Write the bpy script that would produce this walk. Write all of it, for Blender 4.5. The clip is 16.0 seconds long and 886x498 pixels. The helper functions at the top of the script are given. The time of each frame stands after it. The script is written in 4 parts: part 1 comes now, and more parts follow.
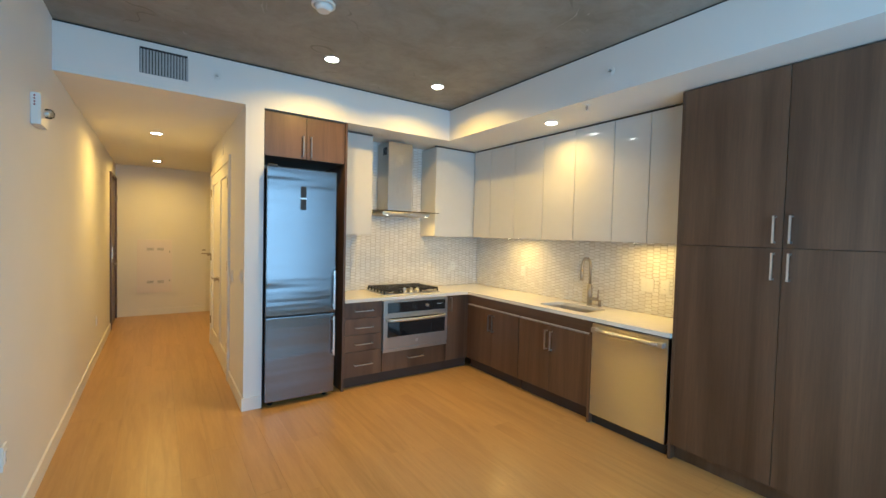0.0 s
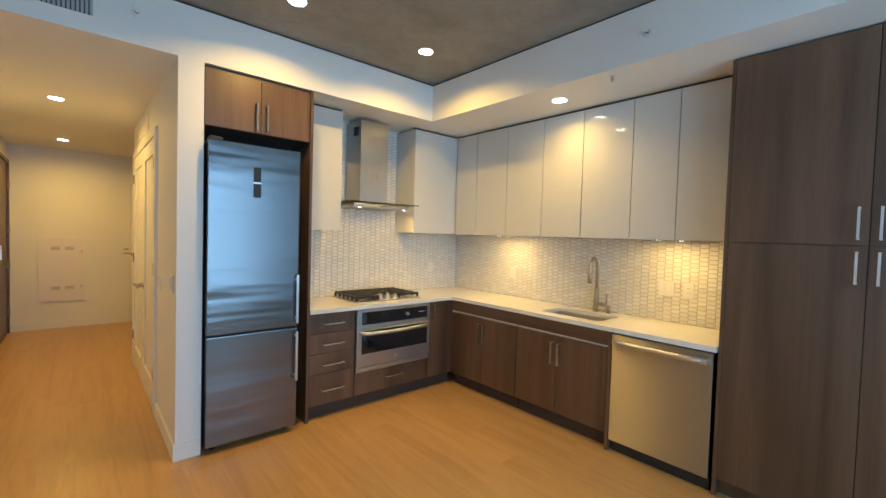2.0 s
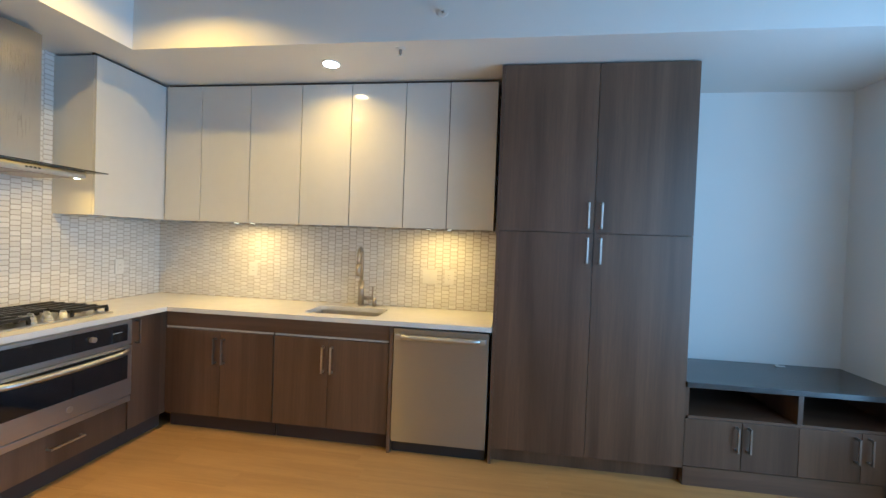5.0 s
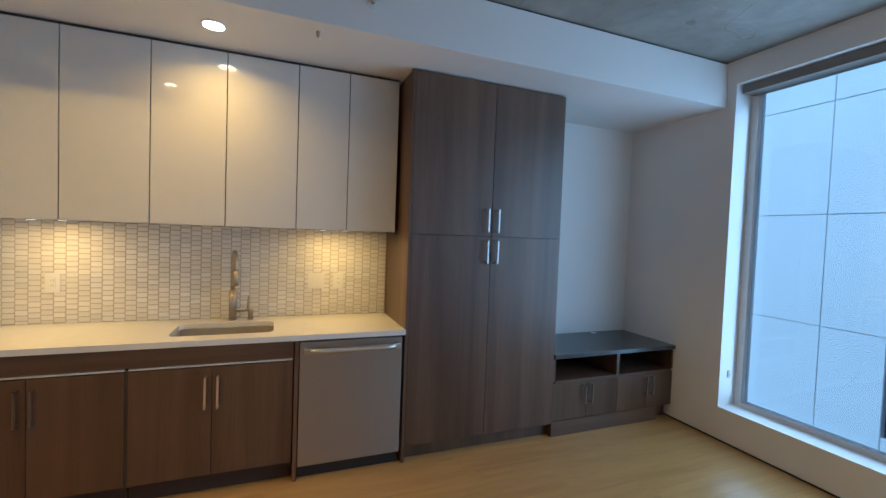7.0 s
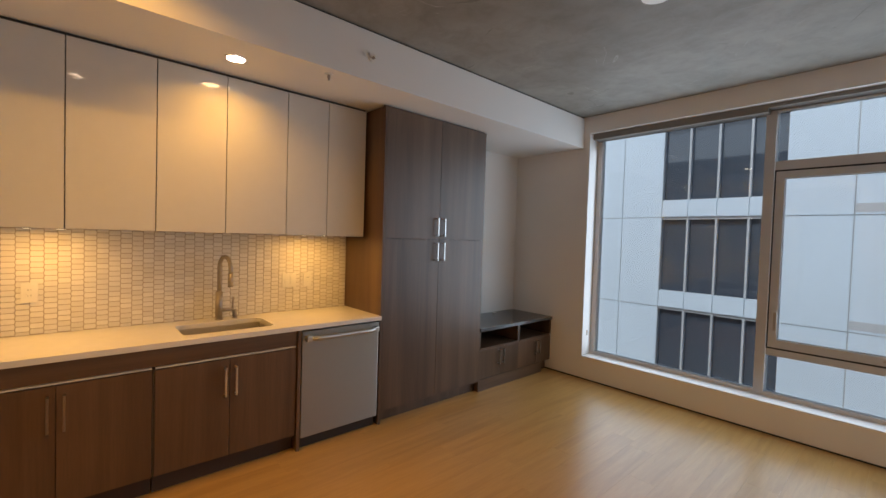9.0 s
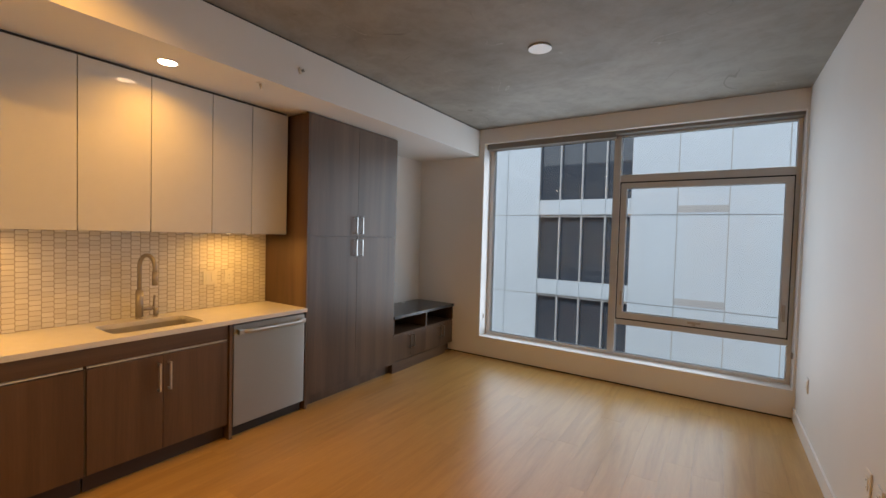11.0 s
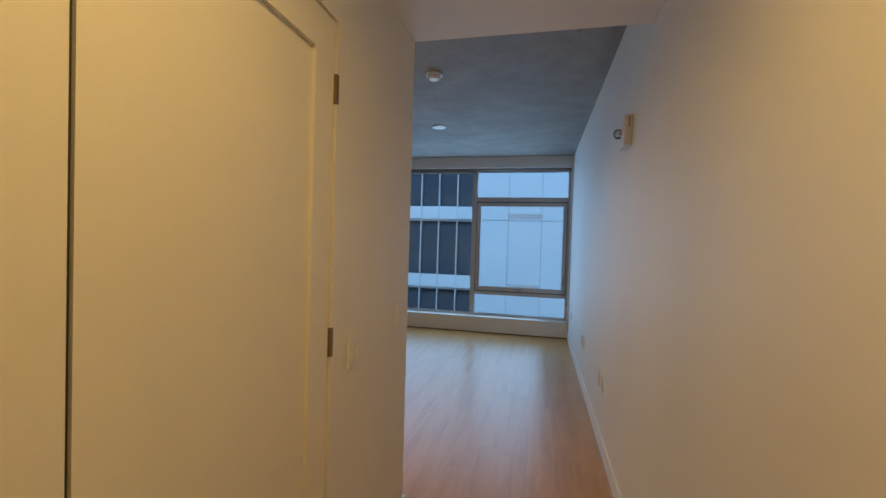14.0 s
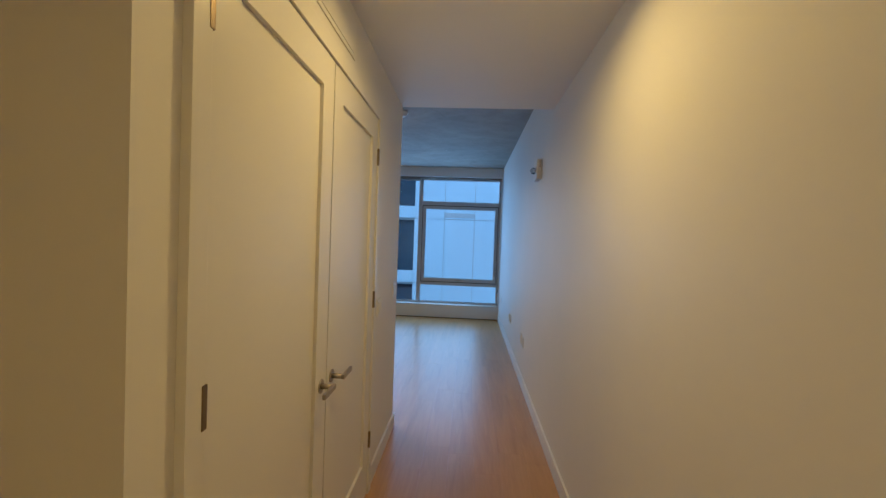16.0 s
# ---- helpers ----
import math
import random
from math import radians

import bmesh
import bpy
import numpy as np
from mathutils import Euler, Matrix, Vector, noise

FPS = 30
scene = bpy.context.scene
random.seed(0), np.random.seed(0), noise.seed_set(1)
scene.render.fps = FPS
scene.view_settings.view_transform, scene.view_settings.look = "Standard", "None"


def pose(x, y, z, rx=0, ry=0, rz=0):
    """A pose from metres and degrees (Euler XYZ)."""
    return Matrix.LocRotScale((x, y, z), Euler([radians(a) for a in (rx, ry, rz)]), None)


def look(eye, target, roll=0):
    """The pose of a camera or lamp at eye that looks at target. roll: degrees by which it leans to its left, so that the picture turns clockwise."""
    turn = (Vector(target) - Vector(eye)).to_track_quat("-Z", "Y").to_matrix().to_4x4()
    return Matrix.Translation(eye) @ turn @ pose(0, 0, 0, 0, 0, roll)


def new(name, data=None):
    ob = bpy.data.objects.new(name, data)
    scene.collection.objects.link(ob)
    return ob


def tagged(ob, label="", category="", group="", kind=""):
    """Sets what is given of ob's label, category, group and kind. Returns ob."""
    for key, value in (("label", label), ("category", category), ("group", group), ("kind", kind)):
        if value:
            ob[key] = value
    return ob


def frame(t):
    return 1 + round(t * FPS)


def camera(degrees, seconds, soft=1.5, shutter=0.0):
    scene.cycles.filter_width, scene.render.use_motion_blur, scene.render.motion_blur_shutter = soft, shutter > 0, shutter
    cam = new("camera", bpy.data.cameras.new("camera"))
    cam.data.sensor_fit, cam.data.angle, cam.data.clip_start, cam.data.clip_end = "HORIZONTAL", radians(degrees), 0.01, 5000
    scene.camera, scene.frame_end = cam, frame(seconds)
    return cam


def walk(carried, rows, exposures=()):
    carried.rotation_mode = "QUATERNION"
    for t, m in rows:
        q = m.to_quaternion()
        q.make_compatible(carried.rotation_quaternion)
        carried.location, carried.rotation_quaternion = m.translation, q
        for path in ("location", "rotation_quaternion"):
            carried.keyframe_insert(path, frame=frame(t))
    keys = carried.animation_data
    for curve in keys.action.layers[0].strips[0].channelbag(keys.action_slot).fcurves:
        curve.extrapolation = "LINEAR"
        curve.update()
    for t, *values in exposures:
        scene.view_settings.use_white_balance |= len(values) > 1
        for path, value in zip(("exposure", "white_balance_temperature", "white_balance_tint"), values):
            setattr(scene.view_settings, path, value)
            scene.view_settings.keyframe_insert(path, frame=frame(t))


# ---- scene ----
cam = camera(93.2, 16.0)
PATH = [
    (0, (0.084, -0.079, 1.586), (1.209, 1.573, 1.517), 1.5),
    (0.5, (0.136, 0.026, 1.559), (1.271, 1.671, 1.493), 1.5),
    (1, (0.192, 0.209, 1.564), (1.351, 1.837, 1.497), 1.6),
    (1.5, (0.224, 0.405, 1.553), (1.443, 1.99, 1.487), 1.7),
    (2, (0.214, 0.67, 1.548), (1.529, 2.176, 1.482), 1.7),
    (2.5, (0.204, 0.772, 1.56), (1.638, 2.164, 1.495), 1.8),
    (3, (0.226, 0.852, 1.537), (1.798, 2.086, 1.48), 1.8),
    (3.5, (0.239, 0.996, 1.52), (1.941, 2.045, 1.465), 2.0),
    (4, (0.224, 1.091, 1.531), (2.046, 1.915, 1.476), 2.1),
    (4.5, (0.257, 1.193, 1.505), (2.173, 1.763, 1.46), 2.2),
    (5, (0.37, 1.417, 1.474), (2.35, 1.699, 1.435), 2.1),
    (5.2, (0.391, 1.53, 1.459), (2.385, 1.682, 1.421), 2.1),
    (7.3, (0.478, 2.393, 1.571), (2.294, 1.557, 1.505), 2.0),
    (7.5, (0.436, 2.491, 1.575), (2.219, 1.586, 1.513), 1.9),
    (8, (0.325, 2.766, 1.577), (2.015, 1.699, 1.513), 2.0),
    (8.5, (0.296, 3.097, 1.574), (1.886, 1.884, 1.516), 1.8),
    (9, (0.26, 3.393, 1.579), (1.748, 2.058, 1.523), 1.8),
    (11.3, (0.116, 4.034, 1.59), (1.143, 2.319, 1.532), 1.7),
    (11.5, (0.126, 4.152, 1.578), (1.104, 2.408, 1.525), 1.8),
    (12, (0.087, 4.527, 1.585), (0.948, 2.722, 1.534), 1.8),
    (12.5, (0.055, 4.904, 1.581), (0.801, 3.049, 1.530), 1.9),
    (13, (0.054, 5.335, 1.556), (0.695, 3.441, 1.508), 1.9),
    (13.5, (0.018, 5.735, 1.563), (0.556, 3.809, 1.519), 1.9),
    (14, (-0.003, 6.101, 1.561), (0.441, 4.151, 1.519), 1.7),
    (14.5, (0.035, 6.456, 1.552), (0.387, 4.487, 1.508), 1.7),
    (15, (0.030, 6.780, 1.561), (0.297, 4.798, 1.514), 2.0),
    (15.5, (0.056, 7.061, 1.566), (0.244, 5.070, 1.517), 1.9),
    (16, (0.121, 7.300, 1.585), (0.241, 5.304, 1.535), 2.1),
]

# white balance and exposure follow the clip's automatic camera
EXPOSURES = [
    (0.0, 0.84, 4950, -5), (2.0, 0.72, 5080, -3), (3.5, 0.81, 4850, -2), (5.0, 0.78, 4600, -1), (7.5, 0.20, 5050, 7), (8.0, 0.18, 5700, 12), (8.5, 0.18, 6450, 17), (9.0, 0.18, 7100, 18),
    (11.5, 0.20, 7700, 20), (12.5, 0.26, 8700, 22), (13.0, 0.15, 7000, 12), (13.5, 0.06, 5850, 6), (14.0, -0.12, 4900, 4), (14.5, -0.25, 4450, 4), (15.2, -0.29, 4350, 4), (16.0, -0.12, 4300, 3),
]
walk(cam, [(t, look(eye, target, roll)) for t, eye, target, roll in PATH], EXPOSURES)

# ---- world and sun ----
world = bpy.data.worlds.new("sky")
scene.world = world
world.use_nodes = True
_nt = world.node_tree
_sky = _nt.nodes.new("ShaderNodeTexSky")
_sky.sky_type, _sky.sun_disc = "NISHITA", False
_sky.sun_elevation, _sky.sun_rotation = radians(52), radians(10)
_sky.air_density, _sky.dust_density = 1.0, 2.0
_nt.links.new(_sky.outputs[0], _nt.nodes["Background"].inputs[0])
_nt.nodes["Background"].inputs[1].default_value = 0.15

sun = new("sun", bpy.data.lights.new("sun", "SUN"))
sun.data.energy, sun.data.angle, sun.data.color = 2.0, radians(14), (0.90, 0.95, 1.0)
sun.matrix_world = look((1.7, 9.0, 12.8), (0, 0, 0))

# the sky's light in the window's opening
pane_light = new("window_daylight", bpy.data.lights.new("window_daylight", "AREA"))
pane_light.data.shape, pane_light.data.size, pane_light.data.size_y = "RECTANGLE", 2.8, 2.3
pane_light.data.energy, pane_light.data.color = 42.0, (0.60, 0.808, 1.0)
pane_light.matrix_world = look((1.32, -1.19, 1.49), (1.32, 1.0, 1.49))

WARM = (1.0, 0.505, 0.082)
PUCK_COLOR = (1.0, 0.545, 0.13)
DOWNLIGHT_W, PUCK_W, HOOD_W, HALL_W = 11.0, 1.3, 0.6, 11.9


# ---- materials ----
def material(name):
    m = bpy.data.materials.new(name)
    m.use_nodes = True
    return m, m.node_tree, m.node_tree.nodes["Principled BSDF"]


def coords(nt, scale=(1, 1, 1), kind="Object"):
    tc = nt.nodes.new("ShaderNodeTexCoord")
    mp = nt.nodes.new("ShaderNodeMapping")
    mp.inputs["Scale"].default_value = scale
    nt.links.new(tc.outputs[kind], mp.inputs[0])
    return mp.outputs[0]


def noise_tex(nt, vec, scale, detail=4, rough=0.55, distortion=0.0):
    n = nt.nodes.new("ShaderNodeTexNoise")
    n.inputs["Scale"].default_value = scale
    n.inputs["Detail"].default_value = detail
    n.inputs["Roughness"].default_value = rough
    n.inputs["Distortion"].default_value = distortion
    nt.links.new(vec, n.inputs["Vector"])
    return n.outputs[0]


def ramp(nt, fac, *stops):
    r = nt.nodes.new("ShaderNodeValToRGB")
    els = r.color_ramp.elements
    while len(els) < len(stops):
        els.new(0.5)
    for e, (p, c) in zip(els, stops):
        e.position, e.color = p, (*c, 1)
    nt.links.new(fac, r.inputs[0])
    return r.outputs[0]


def mixed(nt, fac, a, b, mode="MIX"):
    m = nt.nodes.new("ShaderNodeMix")
    m.data_type, m.blend_type = "RGBA", mode
    for sock, v in ((m.inputs[0], fac), (m.inputs[6], a), (m.inputs[7], b)):
        if isinstance(v, (int, float)):
            sock.default_value = v
        elif isinstance(v, tuple):
            sock.default_value = (*v, 1)
        else:
            nt.links.new(v, sock)
    return m.outputs[2]


def bumped(nt, bsdf, height, strength, distance=0.002):
    b = nt.nodes.new("ShaderNodeBump")
    b.inputs["Strength"].default_value, b.inputs["Distance"].default_value = strength, distance
    nt.links.new(height, b.inputs["Height"])
    nt.links.new(b.outputs[0], bsdf.inputs["Normal"])


def spread(nt, fac, lo, hi):
    r = nt.nodes.new("ShaderNodeMapRange")
    r.inputs[3].default_value, r.inputs[4].default_value = lo, hi
    nt.links.new(fac, r.inputs[0])
    return r.outputs[0]


def paint(name, color, rough=0.6, var=0.04, bump=0.12, scale=1.0):
    m, nt, b = material(name)
    v = coords(nt)
    big = noise_tex(nt, v, 0.9 * scale, 3)
    dark = tuple(c * (1 - var) for c in color)
    nt.links.new(ramp(nt, big, (0.3, dark), (0.7, color)), b.inputs["Base Color"])
    fine = noise_tex(nt, v, 260, 2)
    bumped(nt, b, fine, bump, 0.001)
    nt.links.new(spread(nt, noise_tex(nt, v, 6, 3), rough - 0.06, rough + 0.06), b.inputs["Roughness"])
    return m


def laminate(name, dark, light, rough=0.37, grain="Z"):
    """Wood-grain laminate, the grain running along one axis."""
    m, nt, b = material(name)
    s = {"Z": (1, 1, 0.045), "Y": (1, 0.045, 1), "X": (0.045, 1, 1)}[grain]
    v = coords(nt, s)
    info = nt.nodes.new("ShaderNodeObjectInfo")
    shift = nt.nodes.new("ShaderNodeVectorMath")
    shift.operation = "MULTIPLY_ADD"
    nt.links.new(info.outputs["Random"], shift.inputs[0])
    shift.inputs[1].default_value = (7, 7, 3)
    nt.links.new(v, shift.inputs[2])
    w = shift.outputs[0]
    wide = noise_tex(nt, w, 5.5, 4, 0.6, 0.5)
    fine = noise_tex(nt, w, 130, 5, 0.7)
    base = ramp(nt, wide, (0.32, dark), (0.68, light))
    streak = ramp(nt, fine, (0.3, (0.82, 0.82, 0.82)), (0.65, (1.05, 1.04, 1.03)))
    nt.links.new(mixed(nt, 1.0, base, streak, "MULTIPLY"), b.inputs["Base Color"])
    nt.links.new(spread(nt, fine, rough - 0.06, rough + 0.08), b.inputs["Roughness"])
    bumped(nt, b, fine, 0.12, 0.0008)
    b.inputs["Specular IOR Level"].default_value = 0.72
    return m


def steel(name, color=(0.62, 0.61, 0.59), rough=0.3, axis="X", aniso=0.65, turn=0.0):
    m, nt, b = material(name)
    s = {"X": (0.02, 1, 1), "Z": (1, 1, 0.02), "Y": (1, 0.02, 1)}[axis]
    fine = noise_tex(nt, coords(nt, s), 420, 3, 0.6)
    big = noise_tex(nt, coords(nt), 2.2, 2)
    nt.links.new(ramp(nt, fine, (0.2, tuple(c * 0.93 for c in color)), (0.8, color)), b.inputs["Base Color"])
    b.inputs["Metallic"].default_value = 1.0
    rr = nt.nodes.new("ShaderNodeMath")
    rr.operation = "ADD"
    nt.links.new(spread(nt, fine, rough - 0.03, rough + 0.04), rr.inputs[0])
    nt.links.new(spread(nt, big, -0.03, 0.04), rr.inputs[1])
    nt.links.new(rr.outputs[0], b.inputs["Roughness"])
    b.inputs["Anisotropic"].default_value = aniso
    b.inputs["Anisotropic Rotation"].default_value = turn
    bumped(nt, b, fine, 0.04, 0.0005)
    return m


def wavy_steel(name, color=(0.225, 0.23, 0.245), stretch=(0.12, 1, 1.15), rough=0.22, axis="X"):
    """Brushed sheet steel that is slightly out of true, so that what it mirrors breaks into level bands."""
    m = steel(name, color, rough, axis)
    nt = m.node_tree
    first = next(n for n in nt.nodes if n.type == "BUMP")
    wave = nt.nodes.new("ShaderNodeBump")
    wave.inputs["Strength"].default_value, wave.inputs["Distance"].default_value = 0.7, 0.02
    nt.links.new(noise_tex(nt, coords(nt, stretch), 4.2, 2, 0.45), wave.inputs["Height"])
    nt.links.new(wave.outputs[0], first.inputs["Normal"])
    return m


def plain(name, color, rough=0.5, metal=0.0, coat=0.0, var=0.06):
    m, nt, b = material(name)
    n = noise_tex(nt, coords(nt), 14, 3)
    nt.links.new(ramp(nt, n, (0.3, tuple(c * (1 - var) for c in color)), (0.7, color)), b.inputs["Base Color"])
    nt.links.new(spread(nt, n, max(rough - 0.03, 0.02), rough + 0.03), b.inputs["Roughness"])
    b.inputs["Metallic"].default_value = metal
    b.inputs["Coat Weight"].default_value = coat
    b.inputs["Coat Roughness"].default_value = 0.05
    return m


def glowing(name, color, strength):
    m, nt, b = material(name)
    b.inputs["Base Color"].default_value = (0.85, 0.85, 0.85, 1)
    b.inputs["Emission Color"].default_value = (*color, 1)
    b.inputs["Emission Strength"].default_value = strength
    return m


def clear_glass(name, tint=(0.93, 0.96, 0.96)):
    m, nt, b = material(name)
    nt.nodes.remove(b)
    tr = nt.nodes.new("ShaderNodeBsdfTransparent")
    tr.inputs[0].default_value = (*tint, 1)
    gl = nt.nodes.new("ShaderNodeBsdfGlossy")
    gl.inputs["Roughness"].default_value = 0.02
    fr = nt.nodes.new("ShaderNodeFresnel")
    fr.inputs[0].default_value = 1.45
    mx = nt.nodes.new("ShaderNodeMixShader")
    nt.links.new(fr.outputs[0], mx.inputs[0])
    nt.links.new(tr.outputs[0], mx.inputs[1])
    nt.links.new(gl.outputs[0], mx.inputs[2])
    nt.links.new(mx.outputs[0], nt.nodes["Material Output"].inputs[0])
    return m


def concrete_mat():
    m, nt, b = material("board_cast_concrete")
    v = coords(nt)
    big = noise_tex(nt, v, 0.8, 6, 0.62, 0.8)
    mid = noise_tex(nt, v, 5, 8, 0.7, 0.4)
    base = ramp(nt, big, (0.25, (0.20, 0.185, 0.16)), (0.55, (0.30, 0.285, 0.255)), (0.8, (0.37, 0.35, 0.32)))
    spots = ramp(nt, mid, (0.32, (0.80, 0.79, 0.77)), (0.55, (1, 1, 1)), (0.78, (1.1, 1.09, 1.07)))
    col = mixed(nt, 1.0, base, spots, "MULTIPLY")
    # pale scuffs and thin hairlines
    scuff = ramp(nt, noise_tex(nt, coords(nt, (1.0, 2.6, 1)), 2.1, 10, 0.75, 2.2), (0.63, (0, 0, 0)), (0.72, (1, 1, 1)))
    col = mixed(nt, mixed(nt, 1.0, scuff, (0.35, 0.35, 0.35), "MULTIPLY"), col, (0.46, 0.44, 0.41))
    # trowel scratches: thin pale curls, and a few darker hairline cracks
    for scale, band, tint, lo, hi in ((1.3, 0.0035, (0.45, 0.43, 0.40), 0.60, 0.66), (0.55, 0.002, (0.12, 0.105, 0.09), 0.54, 0.60)):
        line = nt.nodes.new("ShaderNodeMath")
        line.operation = "COMPARE"
        nt.links.new(noise_tex(nt, v, scale, 3, 0.5, 1.4), line.inputs[0])
        line.inputs[1].default_value, line.inputs[2].default_value = 0.5, band
        where = ramp(nt, noise_tex(nt, coords(nt, (1.3, 0.8, 1)), 1.1 + scale, 2), (lo, (0, 0, 0)), (hi, (0.5, 0.5, 0.5)))
        col = mixed(nt, mixed(nt, 1.0, line.outputs[0], where, "MULTIPLY"), col, tint)
    # dark pits and stains
    pits = ramp(nt, noise_tex(nt, v, 9, 5, 0.6, 0.6), (0.22, (0.70, 0.66, 0.62)), (0.32, (1, 1, 1)))
    col = mixed(nt, 1.0, col, pits, "MULTIPLY")
    nt.links.new(col, b.inputs["Base Color"])
    nt.links.new(spread(nt, mid, 0.55, 0.85), b.inputs["Roughness"])
    bumped(nt, b, mid, 0.25, 0.004)
    return m


def plank_mat():
    m, nt, b = material("oak_plank_floor")
    info = nt.nodes.new("ShaderNodeObjectInfo")
    v = coords(nt, (1, 0.07, 1))
    shift = nt.nodes.new("ShaderNodeVectorMath")
    shift.operation = "MULTIPLY_ADD"
    nt.links.new(info.outputs["Random"], shift.inputs[0])
    shift.inputs[1].default_value = (31, 17, 5)
    nt.links.new(v, shift.inputs[2])
    w = shift.outputs[0]
    grain = noise_tex(nt, w, 30, 6, 0.65, 1.2)
    fine = noise_tex(nt, w, 170, 4, 0.7)
    base = ramp(nt, grain, (0.25, (0.432, 0.252, 0.080)), (0.5, (0.474, 0.280, 0.094)), (0.75, (0.516, 0.309, 0.109)))
    tone = ramp(nt, info.outputs["Random"], (0.0, (0.96, 0.96, 0.96)), (1.0, (1.03, 1.025, 1.02)))
    streak = ramp(nt, fine, (0.3, (0.93, 0.925, 0.92)), (0.6, (1, 1, 1)))
    # broad cloudy figure along each board
    cloud = ramp(nt, noise_tex(nt, w, 7, 3, 0.5, 1.6), (0.3, (0.87, 0.85, 0.81)), (0.5, (1, 1, 1)), (0.72, (1.06, 1.06, 1.06)))
    col = mixed(nt, 1.0, mixed(nt, 1.0, base, tone, "MULTIPLY"), mixed(nt, 1.0, streak, cloud, "MULTIPLY"), "MULTIPLY")
    nt.links.new(col, b.inputs["Base Color"])
    nt.links.new(spread(nt, fine, 0.24, 0.36), b.inputs["Roughness"])
    bumped(nt, b, fine, 0.15, 0.0008)
    return m


def tile_mat():
    m, nt, b = material("glazed_picket_tile")
    geo = nt.nodes.new("ShaderNodeNewGeometry")
    info = nt.nodes.new("ShaderNodeObjectInfo")
    add = nt.nodes.new("ShaderNodeMath")
    add.operation = "ADD"
    nt.links.new(geo.outputs["Random Per Island"], add.inputs[0])
    nt.links.new(info.outputs["Random"], add.inputs[1])
    fr = nt.nodes.new("ShaderNodeMath")
    fr.operation = "FRACT"
    nt.links.new(add.outputs[0], fr.inputs[0])
    nt.links.new(ramp(nt, fr.outputs[0], (0.0, (0.70, 0.68, 0.65)), (1.0, (0.80, 0.785, 0.76))), b.inputs["Base Color"])
    nt.links.new(spread(nt, noise_tex(nt, coords(nt), 40, 2), 0.16, 0.3), b.inputs["Roughness"])
    bumped(nt, b, noise_tex(nt, coords(nt), 55, 2), 0.1, 0.001)
    return m


M_WALL = paint("white_wall_paint", (0.80, 0.79, 0.77), 0.62)
M_TRIM = paint("white_trim_paint", (0.80, 0.79, 0.77), 0.4, 0.03, 0.05)
M_DOOR = paint("white_door_paint", (0.78, 0.77, 0.74), 0.38, 0.03, 0.05)
M_REVEAL = plain("dark_reveal", (0.03, 0.03, 0.03), 0.8)
M_CONC = concrete_mat()
M_PLANK = plank_mat()
M_SUB = plain("plank_joint", (0.27, 0.165, 0.06), 0.8)
M_LAM = laminate("walnut_laminate", (0.062, 0.032, 0.0165), (0.15, 0.086, 0.049))
M_LAMX = laminate("walnut_laminate_horizontal", (0.062, 0.032, 0.0165), (0.15, 0.086, 0.049), grain="Y")
# toe kick laminate with the shade of its recess put into the colour
M_TOE = plain("shaded_toe_kick", (0.060, 0.036, 0.024), 0.7)
M_CORE = plain("dark_cabinet_carcass", (0.045, 0.034, 0.028), 0.6)
M_WHITE = plain("white_gloss_lacquer", (0.62, 0.62, 0.605), 0.03, 0.0, 0.0, 0.02)
M_EDGE = plain("grey_cabinet_edge", (0.11, 0.105, 0.10), 0.5)
M_QUARTZ = plain("white_quartz", (0.74, 0.73, 0.71), 0.22, 0.0, 0.2, 0.03)
M_BENCHTOP = plain("dark_grey_quartz", (0.06, 0.063, 0.068), 0.25, 0.0, 0.2, 0.25)
M_STEEL = steel("brushed_steel")
M_FRIDGE = wavy_steel("brushed_fridge_steel")
M_STEELV = steel("brushed_steel_vertical", (0.52, 0.50, 0.46), 0.28, axis="Z")
M_STEELH = steel("brushed_dishwasher_steel", (0.52, 0.50, 0.465), 0.40, axis="Y", aniso=0.98, turn=0.25)
M_SINK = plain("satin_sink_steel", (0.62, 0.60, 0.57), 0.34, 0.75)
M_NICKEL = plain("satin_nickel", (0.42, 0.38, 0.335), 0.46, 0.9)
M_HINGE = plain("aged_brass_hinge", (0.26, 0.20, 0.12), 0.4, 0.9)
M_OVEN = steel("oven_steel", (0.60, 0.575, 0.545), 0.34, axis="X", aniso=0.3)
M_PULL = plain("polished_steel_pull", (0.80, 0.79, 0.77), 0.3, 1.0)
M_DARKSTEEL = plain("dark_steel", (0.36, 0.34, 0.32), 0.34, 1.0)
M_BLACKGLASS = plain("black_glass", (0.012, 0.013, 0.016), 0.05, 0.0, 0.5)
M_DISPLAY = plain("matt_black_display", (0.010, 0.010, 0.012), 0.45)
M_IRON = plain("black_cast_iron", (0.022, 0.021, 0.02), 0.34)
M_BLACK = plain("black_plastic", (0.025, 0.025, 0.027), 0.4)
M_GROUT = plain("beige_grout", (0.43, 0.375, 0.315), 0.85)
M_TILE = tile_mat()
M_PLASTIC = plain("white_plastic", (0.78, 0.77, 0.74), 0.35, var=0.02)
M_SLOT = plain("dark_slot", (0.05, 0.05, 0.05), 0.6)
M_METALPANEL = paint("white_enamelled_panel", (0.80, 0.75, 0.75), 0.4, 0.02, 0.03)
M_ALU = plain("satin_aluminium_paint", (0.55, 0.55, 0.55), 0.4, 0.0)
# lighter copy of the aluminium: daylight on the outer frame, put into its colour
M_FRAMELIT = plain("daylit_aluminium_frame", (0.70, 0.71, 0.72), 0.4, 0.0)
M_TAUPE = plain("taupe_shade_cassette", (0.20, 0.175, 0.15), 0.5)
